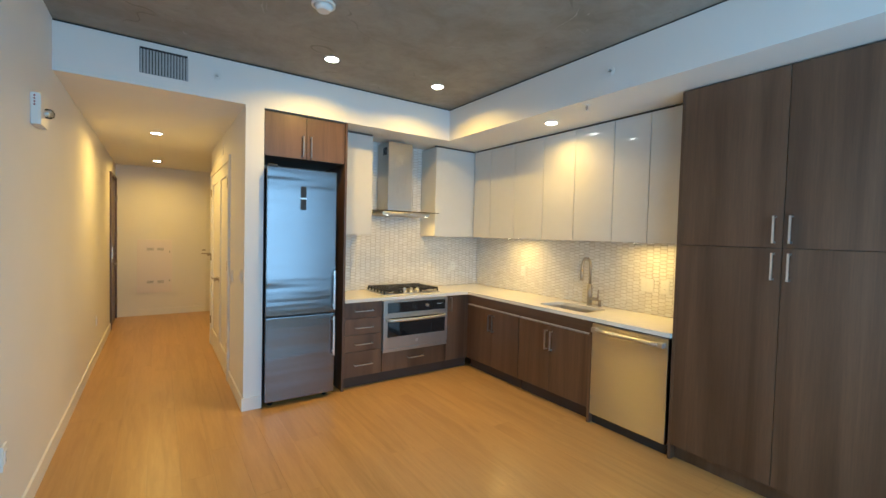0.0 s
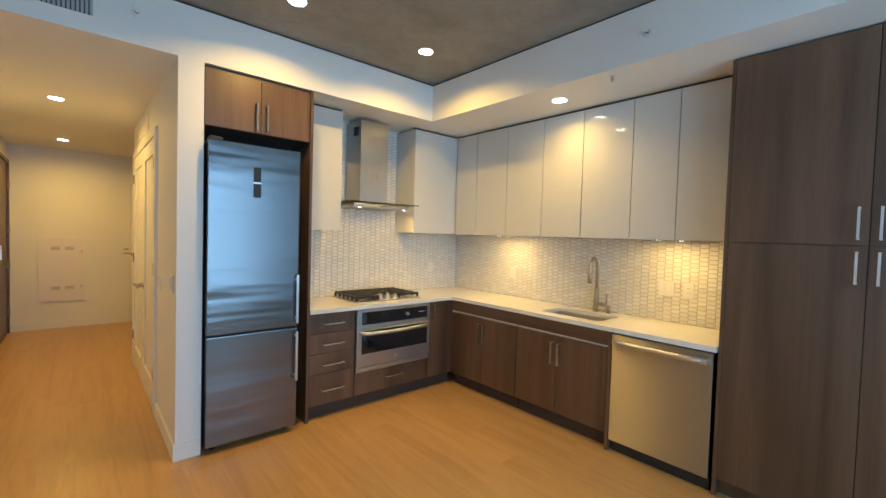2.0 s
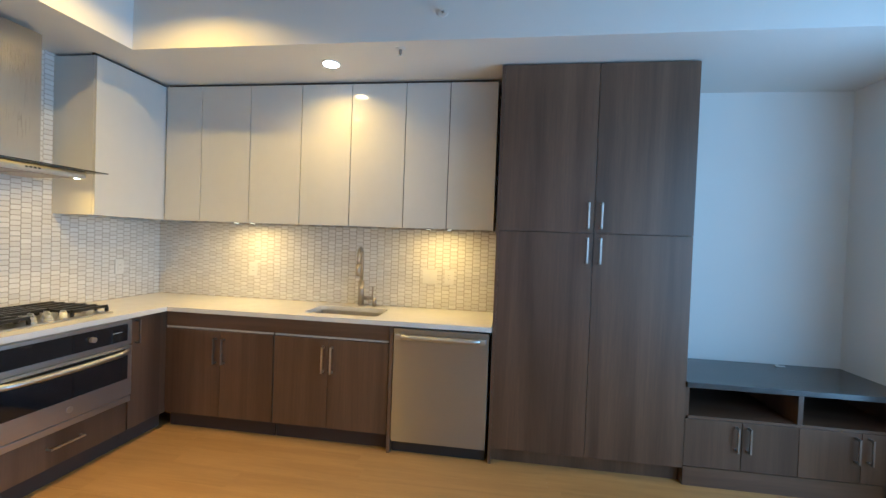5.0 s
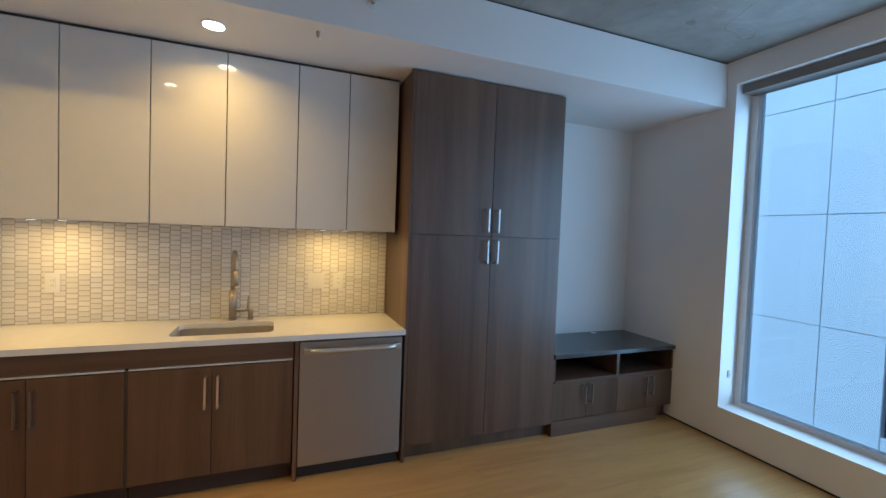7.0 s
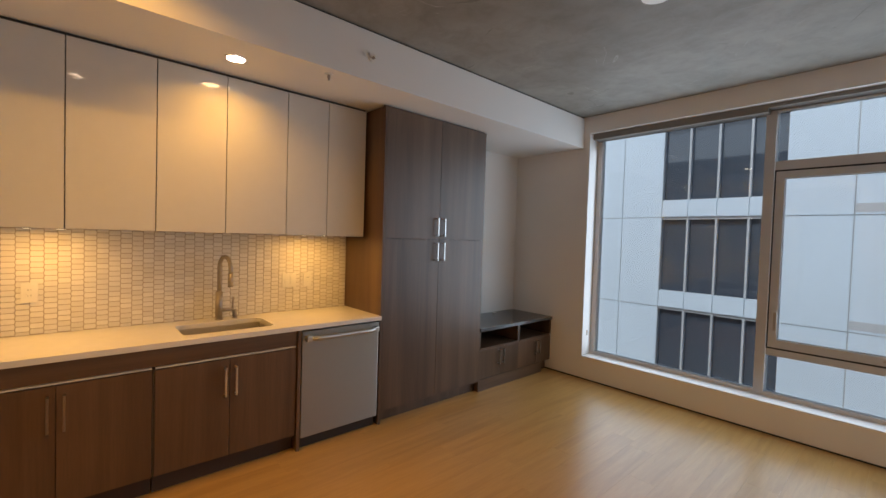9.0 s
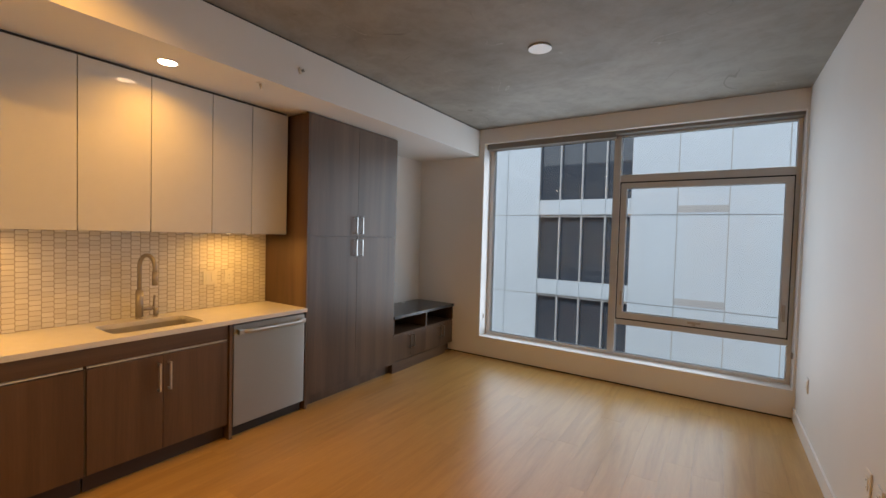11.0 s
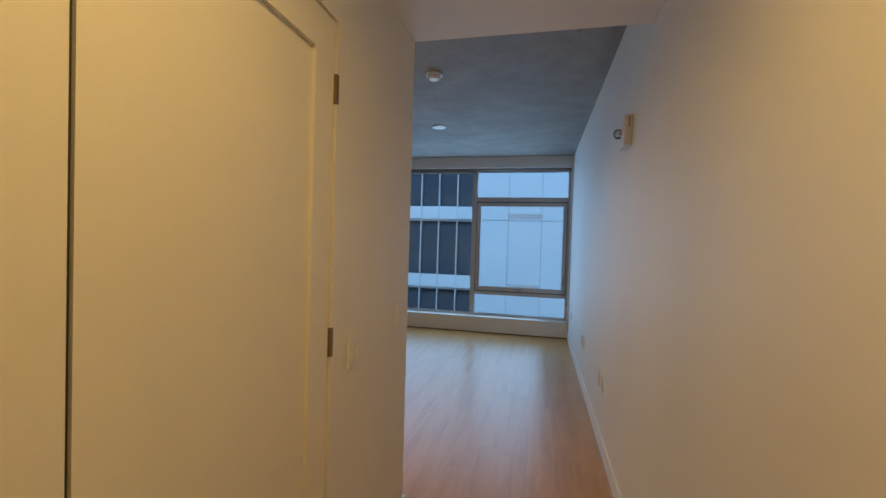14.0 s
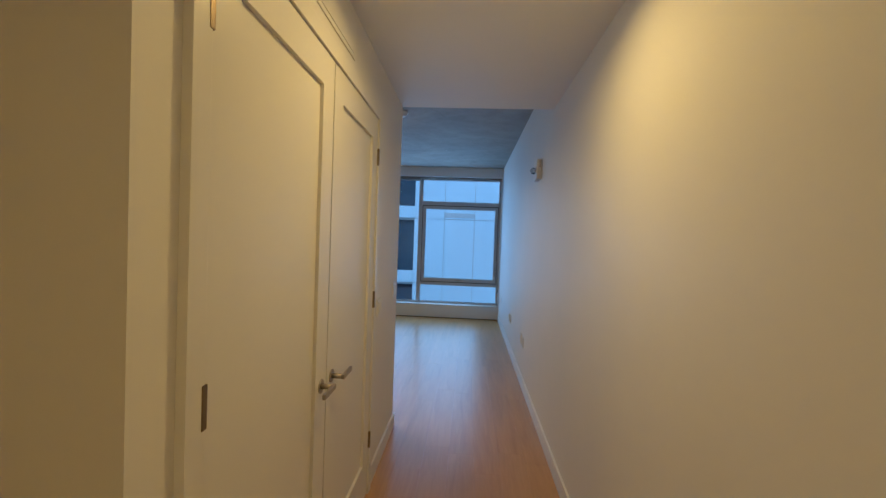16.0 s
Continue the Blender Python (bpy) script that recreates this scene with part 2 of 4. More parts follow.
M_GASKET = plain("black_gasket", (0.03, 0.03, 0.03), 0.7)
M_GLASS = clear_glass("window_glass", (0.88, 0.94, 0.95))
M_HOODGLASS = clear_glass("hood_glass", (0.72, 0.76, 0.75))
M_LENS = clear_glass("clear_lens", (0.85, 0.86, 0.86))
M_GLOW = glowing("lamp_diffuser", (1.0, 0.82, 0.6), 14.0)
M_PUCKGLOW = glowing("puck_lens", (1.0, 0.82, 0.58), 7.0)
M_GRILLE = plain("grey_grille", (0.40, 0.41, 0.42), 0.5)
M_ENTRY = laminate("stained_entry_door", (0.055, 0.027, 0.015), (0.11, 0.056, 0.03))
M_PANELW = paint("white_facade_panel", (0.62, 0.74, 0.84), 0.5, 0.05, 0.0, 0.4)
M_FACJOINT = plain("facade_joint", (0.42, 0.45, 0.48), 0.8)
M_FACFRAME = plain("facade_mullion", (0.50, 0.53, 0.56), 0.4)
M_FACGLASS = plain("dark_facade_glass", (0.066, 0.090, 0.122), 0.04, 0.0, 0.0, 0.2)
M_FACGLASS.node_tree.nodes["Principled BSDF"].inputs["IOR"].default_value = 1.75   # coated glass
M_EXT = plain("brown_exterior_wall", (0.42, 0.24, 0.15), 0.8, var=0.3)
M_GROUND = plain("asphalt", (0.055, 0.055, 0.055), 0.9, var=0.3)
M_RED = plain("red_lettering", (0.24, 0.045, 0.03), 0.5)


# ---- building blocks ----
def box(bm, x0, x1, y0, y1, z0, z1, bev=0.0):
    r = bmesh.ops.create_cube(bm, size=1.0)
    for v in r["verts"]:
        v.co = Vector(((x0 + x1) / 2 + v.co.x * (x1 - x0), (y0 + y1) / 2 + v.co.y * (y1 - y0), (z0 + z1) / 2 + v.co.z * (z1 - z0)))
    if bev:
        edges = list({e for v in r["verts"] for e in v.link_edges})
        bmesh.ops.bevel(bm, geom=edges, offset=bev, segments=2, profile=0.7, affect="EDGES")
    return bm


def boxes(*dims, bev=0.0):
    bm = bmesh.new()
    for d in dims:
        box(bm, *d, bev=bev)
    return bm


def disc(bm, c, r1, h, axis="Z", seg=24, r2=None):
    """A capped cylinder or cone from c along an axis, h long."""
    turn = {"Z": Matrix(), "Y": Matrix.Rotation(radians(-90), 4, "X"), "X": Matrix.Rotation(radians(90), 4, "Y")}[axis]
    m = Matrix.Translation(c) @ turn @ Matrix.Translation((0, 0, h / 2))
    r = bmesh.ops.create_cone(bm, cap_ends=True, segments=seg, radius1=r1, radius2=r1 if r2 is None else r2, depth=h, matrix=m)
    for f in {f for v in r["verts"] for f in v.link_faces}:
        f.smooth = len(f.verts) == 4
    return bm


def tube(bm, pts, r, seg=10):
    """A round bar swept along a line of points."""
    pts = [Vector(p) for p in pts]
    rings = []
    up = Vector((0.31, 0.52, 0.79))
    for i, p in enumerate(pts):
        d = (pts[min(i + 1, len(pts) - 1)] - pts[max(i - 1, 0)]).normalized()
        a = d.cross(up).normalized()
        b = d.cross(a)
        rings.append([bm.verts.new(p + r * (math.cos(k * 2 * math.pi / seg) * a + math.sin(k * 2 * math.pi / seg) * b)) for k in range(seg)])
    for q, s in zip(rings, rings[1:]):
        for k in range(seg):
            bm.faces.new((q[k], q[(k + 1) % seg], s[(k + 1) % seg], s[k])).smooth = True
    bm.faces.new(rings[0][::-1])
    bm.faces.new(rings[-1])
    return bm


def mesh_of(name, bm, mat):
    bmesh.ops.recalc_face_normals(bm, faces=bm.faces)
    me = bpy.data.meshes.new(name)
    bm.to_mesh(me)
    bm.free()
    me.materials.append(mat)
    return me


def origin_of(ob):
    o = Vector()
    while ob:
        o += ob.location
        ob = ob.parent
    return o


def thing(name, base, label, category, group="", kind=""):
    ob = new(name)
    ob.location = base
    ob.empty_display_size = 0.1
    return tagged(ob, label, category, group, kind)


def part(name, bm, mat, parent, label=""):
    """One mesh, drawn in world places, as a part of a thing or of a part."""
    bmesh.ops.translate(bm, verts=bm.verts, vec=-origin_of(parent))
    ob = new(name, mesh_of(name, bm, mat))
    ob.parent = parent
    return tagged(ob, label) if label else ob


def structure(name, bm, mat, label, category):
    return tagged(new(name, mesh_of(name, bm, mat)), label, category, kind="structure")


def bar_pull(bm, c, length, axis, out, stand=0.03, r=0.0055):
    """A bar on two posts; out: the way it stands off."""
    c, out = Vector(c), Vector(out)
    a = Vector({"X": (1, 0, 0), "Y": (0, 1, 0), "Z": (0, 0, 1)}[axis])
    w = a.cross(out)
    def slab(p, q, t):
        lo = [min(p[i], q[i]) - t * abs(w[i]) for i in range(3)]
        hi = [max(p[i], q[i]) + t * abs(w[i]) for i in range(3)]
        box(bm, lo[0], hi[0], lo[1], hi[1], lo[2], hi[2], 0.0015)
    e = a * (length / 2)
    slab(c - e + out * stand, c + e + out * (stand + 2 * r), r)
    for s in (-1, 1):
        q = c + a * (s * (length / 2 - r))
        slab(q - a * r, q + a * r + out * (stand + r), r)
    return bm


# ---- the shell ----
XW, XE, YN, YS, YHALL = -0.52, 3.764, 4.49, -1.03, 9.07   # west, east, kitchen north, window wall, hall end
CEIL, SOFF = 3.0, 2.65
XH, YSOF, XSOF = 0.70, 3.865, 2.815                        # hall's east face, soffit faces
YRET = 6.62                                                # where the hall widens

floor = structure("floor", boxes((XW - 0.15, XE + 0.15, YS - 0.2, YHALL + 0.15, -0.2, -0.008)), M_SUB, "light oak plank floor with fine joints", "floor")
structure("ceiling", boxes((XW - 0.15, XE + 0.15, YS - 0.22, YHALL + 0.15, CEIL, CEIL + 0.25)), M_CONC, "bare brown-grey concrete ceiling slab", "ceiling")

# west wall with the entry door's opening
EY0, EY1, EZ = 8.02, 8.98, 2.36
structure("wall_west", boxes((XW - 0.15, XW, YS - 0.2, EY0, -0.01, CEIL), (XW - 0.15, XW, EY1, YHALL, -0.01, CEIL), (XW - 0.15, XW, EY0, EY1, EZ, CEIL)),
          M_WALL, "smooth white painted wall", "wall")
structure("wall_hall_end", boxes((XW - 0.15, 2.3, YHALL, YHALL + 0.14, -0.01, CEIL)), M_WALL, "white painted wall at the end of the hall", "wall")
# hall's east wall with the closet opening
CY0, CY1, CZ = 4.78, 6.445, 2.30
structure("wall_hall_east", boxes((XH, XH + 0.15, YSOF, CY0, -0.01, SOFF), (XH, XH + 0.15, CY1, YRET, -0.01, SOFF), (XH, XH + 0.15, CY0, CY1, CZ, SOFF)),
          M_WALL, "white painted hall wall with a closet opening", "wall")
structure("wall_return", boxes((XH + 0.15, 2.3, YRET - 0.12, YRET, -0.01, SOFF)), M_WALL, "white painted return where the hall widens", "wall")
structure("wall_hall_side", boxes((2.2, 2.3, YRET, YHALL, -0.01, SOFF)), M_WALL, "white painted wall of the entry lobby", "wall")
structure("wall_closet", boxes((XH + 0.7, XH + 0.8, YN + 0.13, YRET - 0.12, -0.01, SOFF)), M_WALL, "white painted back wall of the closet", "wall")
structure("wall_north", boxes((XH + 0.15, XE + 0.15, YN, YN + 0.13, -0.01, CEIL)), M_WALL, "white kitchen wall behind the cooktop", "wall")
structure("wall_east", boxes((XE, XE + 0.15, YS - 0.2, YN, -0.01, CEIL)), M_WALL, "white painted wall behind the cabinets", "wall")
# window wall: opening and its surround
WX0, WX1, WZ0, WZ1 = -0.50, 2.74, 0.268, 2.812
structure("wall_south", boxes((XW, XE, YS - 0.27, YS, -0.01, WZ0 - 0.02), (XW, XE, YS - 0.27, YS, WZ1, CEIL), (WX1, XE, YS - 0.27, YS, WZ0 - 0.02, WZ1),
                              (XW, WX0, YS - 0.27, YS, WZ0 - 0.02, WZ1)), M_WALL, "white wall round the wide window", "wall")
# soffits, their tops held off the slab by a dark reveal
structure("soffit_east", boxes((XSOF, XE, YS, YN, SOFF, CEIL - 0.014)), M_WALL, "white boxed soffit over the cabinets", "soffit")
structure("soffit_north", boxes((XW, XSOF, YSOF, YN, SOFF, CEIL - 0.014)), M_WALL, "white boxed soffit with an air grille", "soffit")
structure("ceiling_hall", boxes((XW, 2.3, YN, YHALL, SOFF, CEIL - 0.014)), M_WALL, "low white painted hall ceiling", "ceiling")
structure("reveal_trim", boxes((XSOF + 0.012, XE, YS, YSOF, CEIL - 0.014, CEIL), (XW, XE, YSOF + 0.012, YN, CEIL - 0.014, CEIL)), M_REVEAL, "dark shadow gap above the soffit", "trim")

# baseboards
BH, BT = 0.112, 0.014


def baseboard(x0, x1, y0, y1):
    bm = boxes((x0, x1, y0, y1, 0.0, BH), bev=0.002)
    return structure("baseboard", bm, M_TRIM, "white painted flat baseboard", "baseboard")


baseboard(XW, XW + BT, YS, EY0 - 0.06)
baseboard(XW + BT, 2.2, YHALL - BT, YHALL)
baseboard(XH - BT, XH, YSOF - BT, CY0 - 0.05)
baseboard(XH, XH + 0.147, YSOF - BT, YSOF)
baseboard(XH - BT, XH, CY1 + 0.05, YRET)
# shadow line at the wall's foot, drawn as a thin dark strip on the wall
structure("floor_gap_trim", boxes((XW + BT, 3.24, YS, YS + 0.003, 0.0, 0.013)), M_REVEAL, "dark strip for the shadow line between window wall and floor", "trim")

# ---- window ----
win = thing("window_1", (1.12, YS - 0.12, WZ0), "wide aluminium window with one awning sash", "window", kind="structure")
FY0, FY1 = YS - 0.265, YS - 0.185
MX0, MX1 = 1.076, 1.152
part("window_sill", boxes((XW + 0.02, WX1, YS - 0.28, YS + 0.004, WZ0 - 0.02, WZ0), bev=0.002), M_TRIM, win, "white painted sill")
part("window_frame", boxes((WX0, WX0 + 0.035, FY0, FY1, WZ0, WZ1), (WX1 - 0.055, WX1, FY0, FY1, WZ0, WZ1), (WX0 + 0.035, WX1 - 0.055, FY0, FY1, WZ1 - 0.045, WZ1),
                           (WX0 + 0.035, WX1 - 0.055, FY0, FY1, WZ0, WZ0 + 0.03)), M_FRAMELIT, win)
part("mullion", boxes((MX0, MX1, FY0 - 0.01, FY1 + 0.03, WZ0 + 0.03, WZ1 - 0.045), bev=0.003), M_ALU, win)
part("transom", boxes((WX0 + 0.035, MX0, FY0, FY1 + 0.012, 2.253, 2.331), bev=0.002), M_ALU, win)
part("transom", boxes((WX0 + 0.035, MX0, FY0, FY1 + 0.012, 0.634, 0.694), bev=0.002), M_ALU, win)
# the cassette is made deep enough to darken the head, which lies in shade
part("shade_cassette", boxes((MX1 - 0.03, WX1 - 0.012, FY1 - 0.02, YS - 0.05, WZ1 - 0.07, WZ1 - 0.003), bev=0.004), M_TAUPE, win, "dark taupe roller shade cassette")
# added dark strip: shade on the rest of the head, given as a solid
part("head_channel", boxes((WX0 + 0.004, MX1 - 0.031, FY1 - 0.02, YS - 0.05, WZ1 - 0.034, WZ1 - 0.003), bev=0.003), M_TAUPE, win, "dark taupe strip standing in for the shaded window head")
sash = part("awning_sash", boxes((WX0 + 0.045, WX0 + 0.105, FY0 + 0.02, FY1 + 0.022, 0.709, 2.238), (1.005, MX0 - 0.012, FY0 + 0.02, FY1 + 0.022, 0.709, 2.238),
                                 (WX0 + 0.105, 1.005, FY0 + 0.02, FY1 + 0.022, 2.180, 2.238), (WX0 + 0.105, 1.005, FY0 + 0.02, FY1 + 0.022, 0.709, 0.776)), M_ALU, win)
part("gasket", boxes((WX0 + 0.035, WX0 + 0.045, FY0 + 0.03, FY1 + 0.018, 0.694, 2.253), (MX0 - 0.012, MX0, FY0 + 0.03, FY1 + 0.018, 0.694, 2.253),
                     (WX0 + 0.045, MX0 - 0.012, FY0 + 0.03, FY1 + 0.018, 2.238, 2.253), (WX0 + 0.045, MX0 - 0.012, FY0 + 0.03, FY1 + 0.018, 0.694, 0.709)), M_GASKET, sash)
part("window_handle", boxes((0.24, 0.36, FY1 + 0.022, FY1 + 0.034, 0.735, 0.76), (0.285, 0.315, FY1 + 0.034, FY1 + 0.05, 0.72, 0.765), bev=0.003), M_NICKEL, sash)
for hx in (WX0 + 0.075, 1.02):
    part("sash_lock", boxes((hx - 0.012, hx + 0.012, FY1 + 0.022, FY1 + 0.036, 0.86, 1.02), bev=0.003), M_NICKEL, sash)
for px0, px1, pz0, pz1 in ((MX1, WX1 - 0.055, WZ0 + 0.03, WZ1 - 0.045), (WX0 + 0.035, MX0, 2.331, WZ1 - 0.045), (WX0 + 0.105, 1.005, 0.776, 2.180), (WX0 + 0.035, MX0, WZ0 + 0.03, 0.634)):
    g = part("pane", boxes((px0, px1, FY0 + 0.03, FY0 + 0.042, pz0, pz1)), M_GLASS, win)
    g.visible_shadow = False
ch_bm = disc(bmesh.new(), (WX1 - 0.012, YS - 0.10, 0.52), 0.011, 0.012, "X", 16)
box(ch_bm, WX1 - 0.006, WX1 + 0.001, YS - 0.115, YS - 0.085, 0.49, 0.55, 0.002)
part("chain_holder", ch_bm, M_NICKEL, win, "small metal shade chain holder")
part("chain_holder", boxes((WX0 - 0.001, WX0 + 0.012, YS - 0.115, YS - 0.085, 0.535, 0.59), bev=0.003), M_DARKSTEEL, win, "small dark shade chain holder")

# ---- outside ----
structure("ground", boxes((-400, 400, -400, 400, -12.4, -12.0)), M_GROUND, "grey asphalt street far below", "ground")
structure("exterior_wall", boxes((-4, XW - 0.15, YS - 0.30, YS - 0.2, -3, 5.5), (XE + 0.15, 8.5, YS - 0.30, YS - 0.2, -3, 5.5), (XW - 0.15, XE + 0.15, YS - 0.30, YS - 0.2, -3, -0.2),
                                 (XW - 0.15, XE + 0.15, YS - 0.30, YS - 0.2, CEIL + 0.25, 5.5)), M_EXT, "brown outside wall of the apartment house", "wall")
FY = -9.6
fac = thing("office_building", (1.0, FY - 3, -12.0), "white panelled office block with ribbon windows opposite", "building")
part("wall", boxes((-12.5, 5.17, FY - 9, FY - 0.22, -12, 7.6), (5.17, 22, FY - 9, FY - 0.02, -12, 7.6), (-12.5, 2.34, FY - 0.22, FY - 0.02, -12, 7.6)), M_FACJOINT, fac, "grey recessed panel joints")
ROW, ZTOP = 2.62, 2.36
G = 0.012
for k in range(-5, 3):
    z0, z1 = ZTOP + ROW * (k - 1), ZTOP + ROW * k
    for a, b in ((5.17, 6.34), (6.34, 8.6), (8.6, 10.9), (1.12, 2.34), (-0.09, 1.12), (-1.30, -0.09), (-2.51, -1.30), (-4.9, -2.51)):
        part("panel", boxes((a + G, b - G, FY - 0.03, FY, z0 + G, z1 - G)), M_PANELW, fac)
    part("vent_slot", boxes((-0.09 + G, 1.12 - G, FY - 0.01, FY + 0.006, z1 + 0.07, z1 + 0.26)), M_FACFRAME, fac, "pale grey vent strip")
    # spandrel pieces under each ribbon of windows
    cols = (5.17, 4.49, 3.785, 3.065, 2.34)
    for a, b in zip(cols[1:], cols):
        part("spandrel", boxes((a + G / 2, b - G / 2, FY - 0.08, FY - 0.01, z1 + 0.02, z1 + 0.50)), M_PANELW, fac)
    w = part("window", boxes((2.34, 5.17, FY - 0.2, FY - 0.17, z0 + 0.50, z1 + 0.02)), M_FACJOINT, fac, "dark tinted ribbon window")
    for a, b in zip(cols[1:], cols):
        part("pane", boxes((a, b, FY - 0.168, FY - 0.16, z0 + 0.50, z1 - 0.06)), M_FACGLASS, w)
    for a in cols[1:-1]:
        part("mullion", boxes((a - 0.026, a + 0.026, FY - 0.16, FY - 0.03, z0 + 0.50, z1 - 0.06)), M_FACFRAME, w)
    part("frame", boxes((2.34, 5.17, FY - 0.16, FY - 0.05, z1 - 0.06, z1 + 0.02)), M_FACFRAME, w)


# ---- lamps ----
def downlight(x, y, z, watts, beam=150):
    d = thing("downlight", (x, y, z), "round white recessed LED downlight, switched on", "ceiling light", "recessed downlights")
    ring = bmesh.new()
    disc(ring, (x, y, z - 0.006), 0.062, 0.006, seg=40)
    part("trim_ring", ring, M_PLASTIC, d)
    lens = bmesh.new()
    disc(lens, (x, y, z - 0.0085), 0.052, 0.004, seg=40)
    part("diffuser", lens, M_GLOW, d)
    lamp = new("downlight_lamp", bpy.data.lights.new("downlight_lamp", "AREA"))
    lamp.data.shape, lamp.data.size, lamp.data.energy, lamp.data.color, lamp.data.spread = "DISK", 0.105, watts, WARM, radians(beam)
    lamp.location = (x, y, z - 0.012)
    return d


downlight(1.26, 3.335, CEIL, DOWNLIGHT_W)
downlight(2.29, 3.325, CEIL, DOWNLIGHT_W)
downlight(3.10, 2.62, SOFF, DOWNLIGHT_W * 0.41, 150)
downlight(0.07, 5.72, SOFF, HALL_W, 165)
downlight(0.07, 8.12, SOFF, HALL_W, 165)

# ---- kitchen: north run ----
KF = 3.88       # front of the north base units
EF = 3.165      # front of the east base units
UFN, UFE = 4.15, 3.415
UZ0, UZ1 = 1.560, 2.632
GAP = 0.0018
DT = 0.019      # door thickness


def front_n(name, parent, x0, x1, z0, z1, y, mat=M_LAM, label="", bev=0.0012):
    return part(name, boxes((x0 + GAP, x1 - GAP, y, y + DT, z0 + GAP, z1 - GAP), bev=bev), mat, parent, label)


def front_e(name, parent, y0, y1, z0, z1, x, mat=M_LAM, label="", bev=0.0012):
    return part(name, boxes((x, x + DT, y0 + GAP, y1 - GAP, z0 + GAP, z1 - GAP), bev=bev), mat, parent, label)


# fridge surround
sur = thing("fridge_surround", (1.22, 4.2, 0), "walnut laminate fridge surround with two doors on top", "cabinet")
part("side_panel", boxes((1.59, 1.612, 3.862, YN - 0.003, 0, 2.642), bev=0.001), M_LAM, sur)
part("side_panel", boxes((0.852, 0.862, 3.9, YN - 0.003, 0, 2.642)), M_CORE, sur)
part("body", boxes((0.862, 1.59, 3.905, YN - 0.003, 2.246, 2.642)), M_CORE, sur)
part("top_filler", boxes((0.852, 1.612, 3.89, 3.905, 2.628, SOFF - 0.002)), M_CORE, sur)
for a, b, hx in ((0.856, 1.222, 1.186), (1.222, 1.59, 1.258)):
    d = front_n("door", sur, a, b, 2.246, 2.630, KF)
    part("handle", bar_pull(bmesh.new(), (hx, KF, 2.36), 0.19, "Z", (0, -1, 0)), M_DARKSTEEL, d, "dark bar pull")

# refrigerator
FRX0, FRX1, FRY = 0.866, 1.488, 3.80
fr = thing("refrigerator", (1.18, 4.1, 0), "tall brushed steel bottom-freezer refrigerator", "refrigerator")
part("body", boxes((FRX0 + 0.004, FRX1 - 0.004, FRY + 0.055, 4.44, 0.045, 2.13)), M_BLACK, fr, "dark grey cabinet")
up = part("door", boxes((FRX0, FRX1, FRY, FRY + 0.05, 0.822, 2.145), bev=0.006), M_FRIDGE, fr, "brushed steel upper door")
lo = part("freezer_drawer", boxes((FRX0, FRX1, FRY, FRY + 0.05, 0.05, 0.806), bev=0.006), M_FRIDGE, fr, "brushed steel freezer door")
disp = part("display", boxes((1.152, 1.203, FRY - 0.003, FRY + 0.004, 1.885, 1.985), (1.152, 1.203, FRY - 0.003, FRY + 0.004, 1.775, 1.872), bev=0.001), M_DISPLAY, up, "black touch display")
part("badge", boxes((1.152, 1.203, FRY - 0.002, FRY + 0.004, 1.8735, 1.8835)), M_PULL, up)
part("hinge_cover", boxes((FRX0 + 0.01, FRX0 + 0.09, FRY + 0.012, FRY + 0.12, 2.146, 2.168), bev=0.006), M_BLACK, fr)
for d, a, b in ((up, 0.85, 1.215), (lo, 0.41, 0.785)):
    bm = boxes((1.460, 1.477, FRY - 0.046, FRY - 0.034, a, b), bev=0.003)
    for z in (a + 0.035, b - 0.035):
        box(bm, 1.463, 1.474, FRY - 0.036, FRY + 0.001, z - 0.008, z + 0.008, 0.002)
    part("handle", bm, M_PULL, d)
for x in (FRX0 + 0.06, FRX1 - 0.06):
    f = bmesh.new()
    disc(f, (x, FRY + 0.1, 0.0), 0.022, 0.046)
    part("foot", f, M_BLACK, fr)


def base_unit_n(name, x0, x1, label, category="cabinet"):
    u = thing(name, ((x0 + x1) / 2, 4.2, 0), label, category, "base units of the kitchen")
    part("body", boxes((x0, x1, KF + DT + 0.001, YN - 0.003, 0.105, 0.874)), M_CORE, u)
    part("toe_kick", boxes((x0, x1, KF + 0.06, KF + 0.075, 0, 0.104)), M_TOE, u)
    return u


dr = base_unit_n("drawer_unit", 1.614, 2.03, "walnut laminate unit of four drawers", "drawers")
for z0, z1, pz in ((0.712, 0.878, 0.79), (0.545, 0.712, 0.62), (0.376, 0.545, 0.452), (0.118, 0.376, 0.241)):
    d = front_n("drawer", dr, 1.62, 2.03, z0, z1, KF, M_LAM)
    part("handle", bar_pull(bmesh.new(), (1.822, KF, pz), 0.195, "X", (0, -1, 0), r=0.0045), M_PULL, d, "polished steel bar pull")

# built-in oven
OX0, OX1 = 2.034, 2.842
ovu = base_unit_n("oven_cabinet", 2.031, 2.846, "walnut laminate housing below the cooktop with one drawer")
d = front_n("drawer", ovu, OX0, OX1, 0.118, 0.322, KF)
part("handle", bar_pull(bmesh.new(), (2.437, KF, 0.236), 0.195, "X", (0, -1, 0), r=0.0045), M_PULL, d)
ov = thing("oven", (2.438, KF, 0.35), "built-in steel and black glass oven", "oven")
part("body", boxes((OX0 + 0.002, OX1 - 0.002, KF - 0.012, KF + DT, 0.342, 0.876)), M_OVEN, ov)
cp = part("control_panel", boxes((OX0, OX1, KF - 0.03, KF - 0.012, 0.712, 0.872), bev=0.003), M_OVEN, ov)
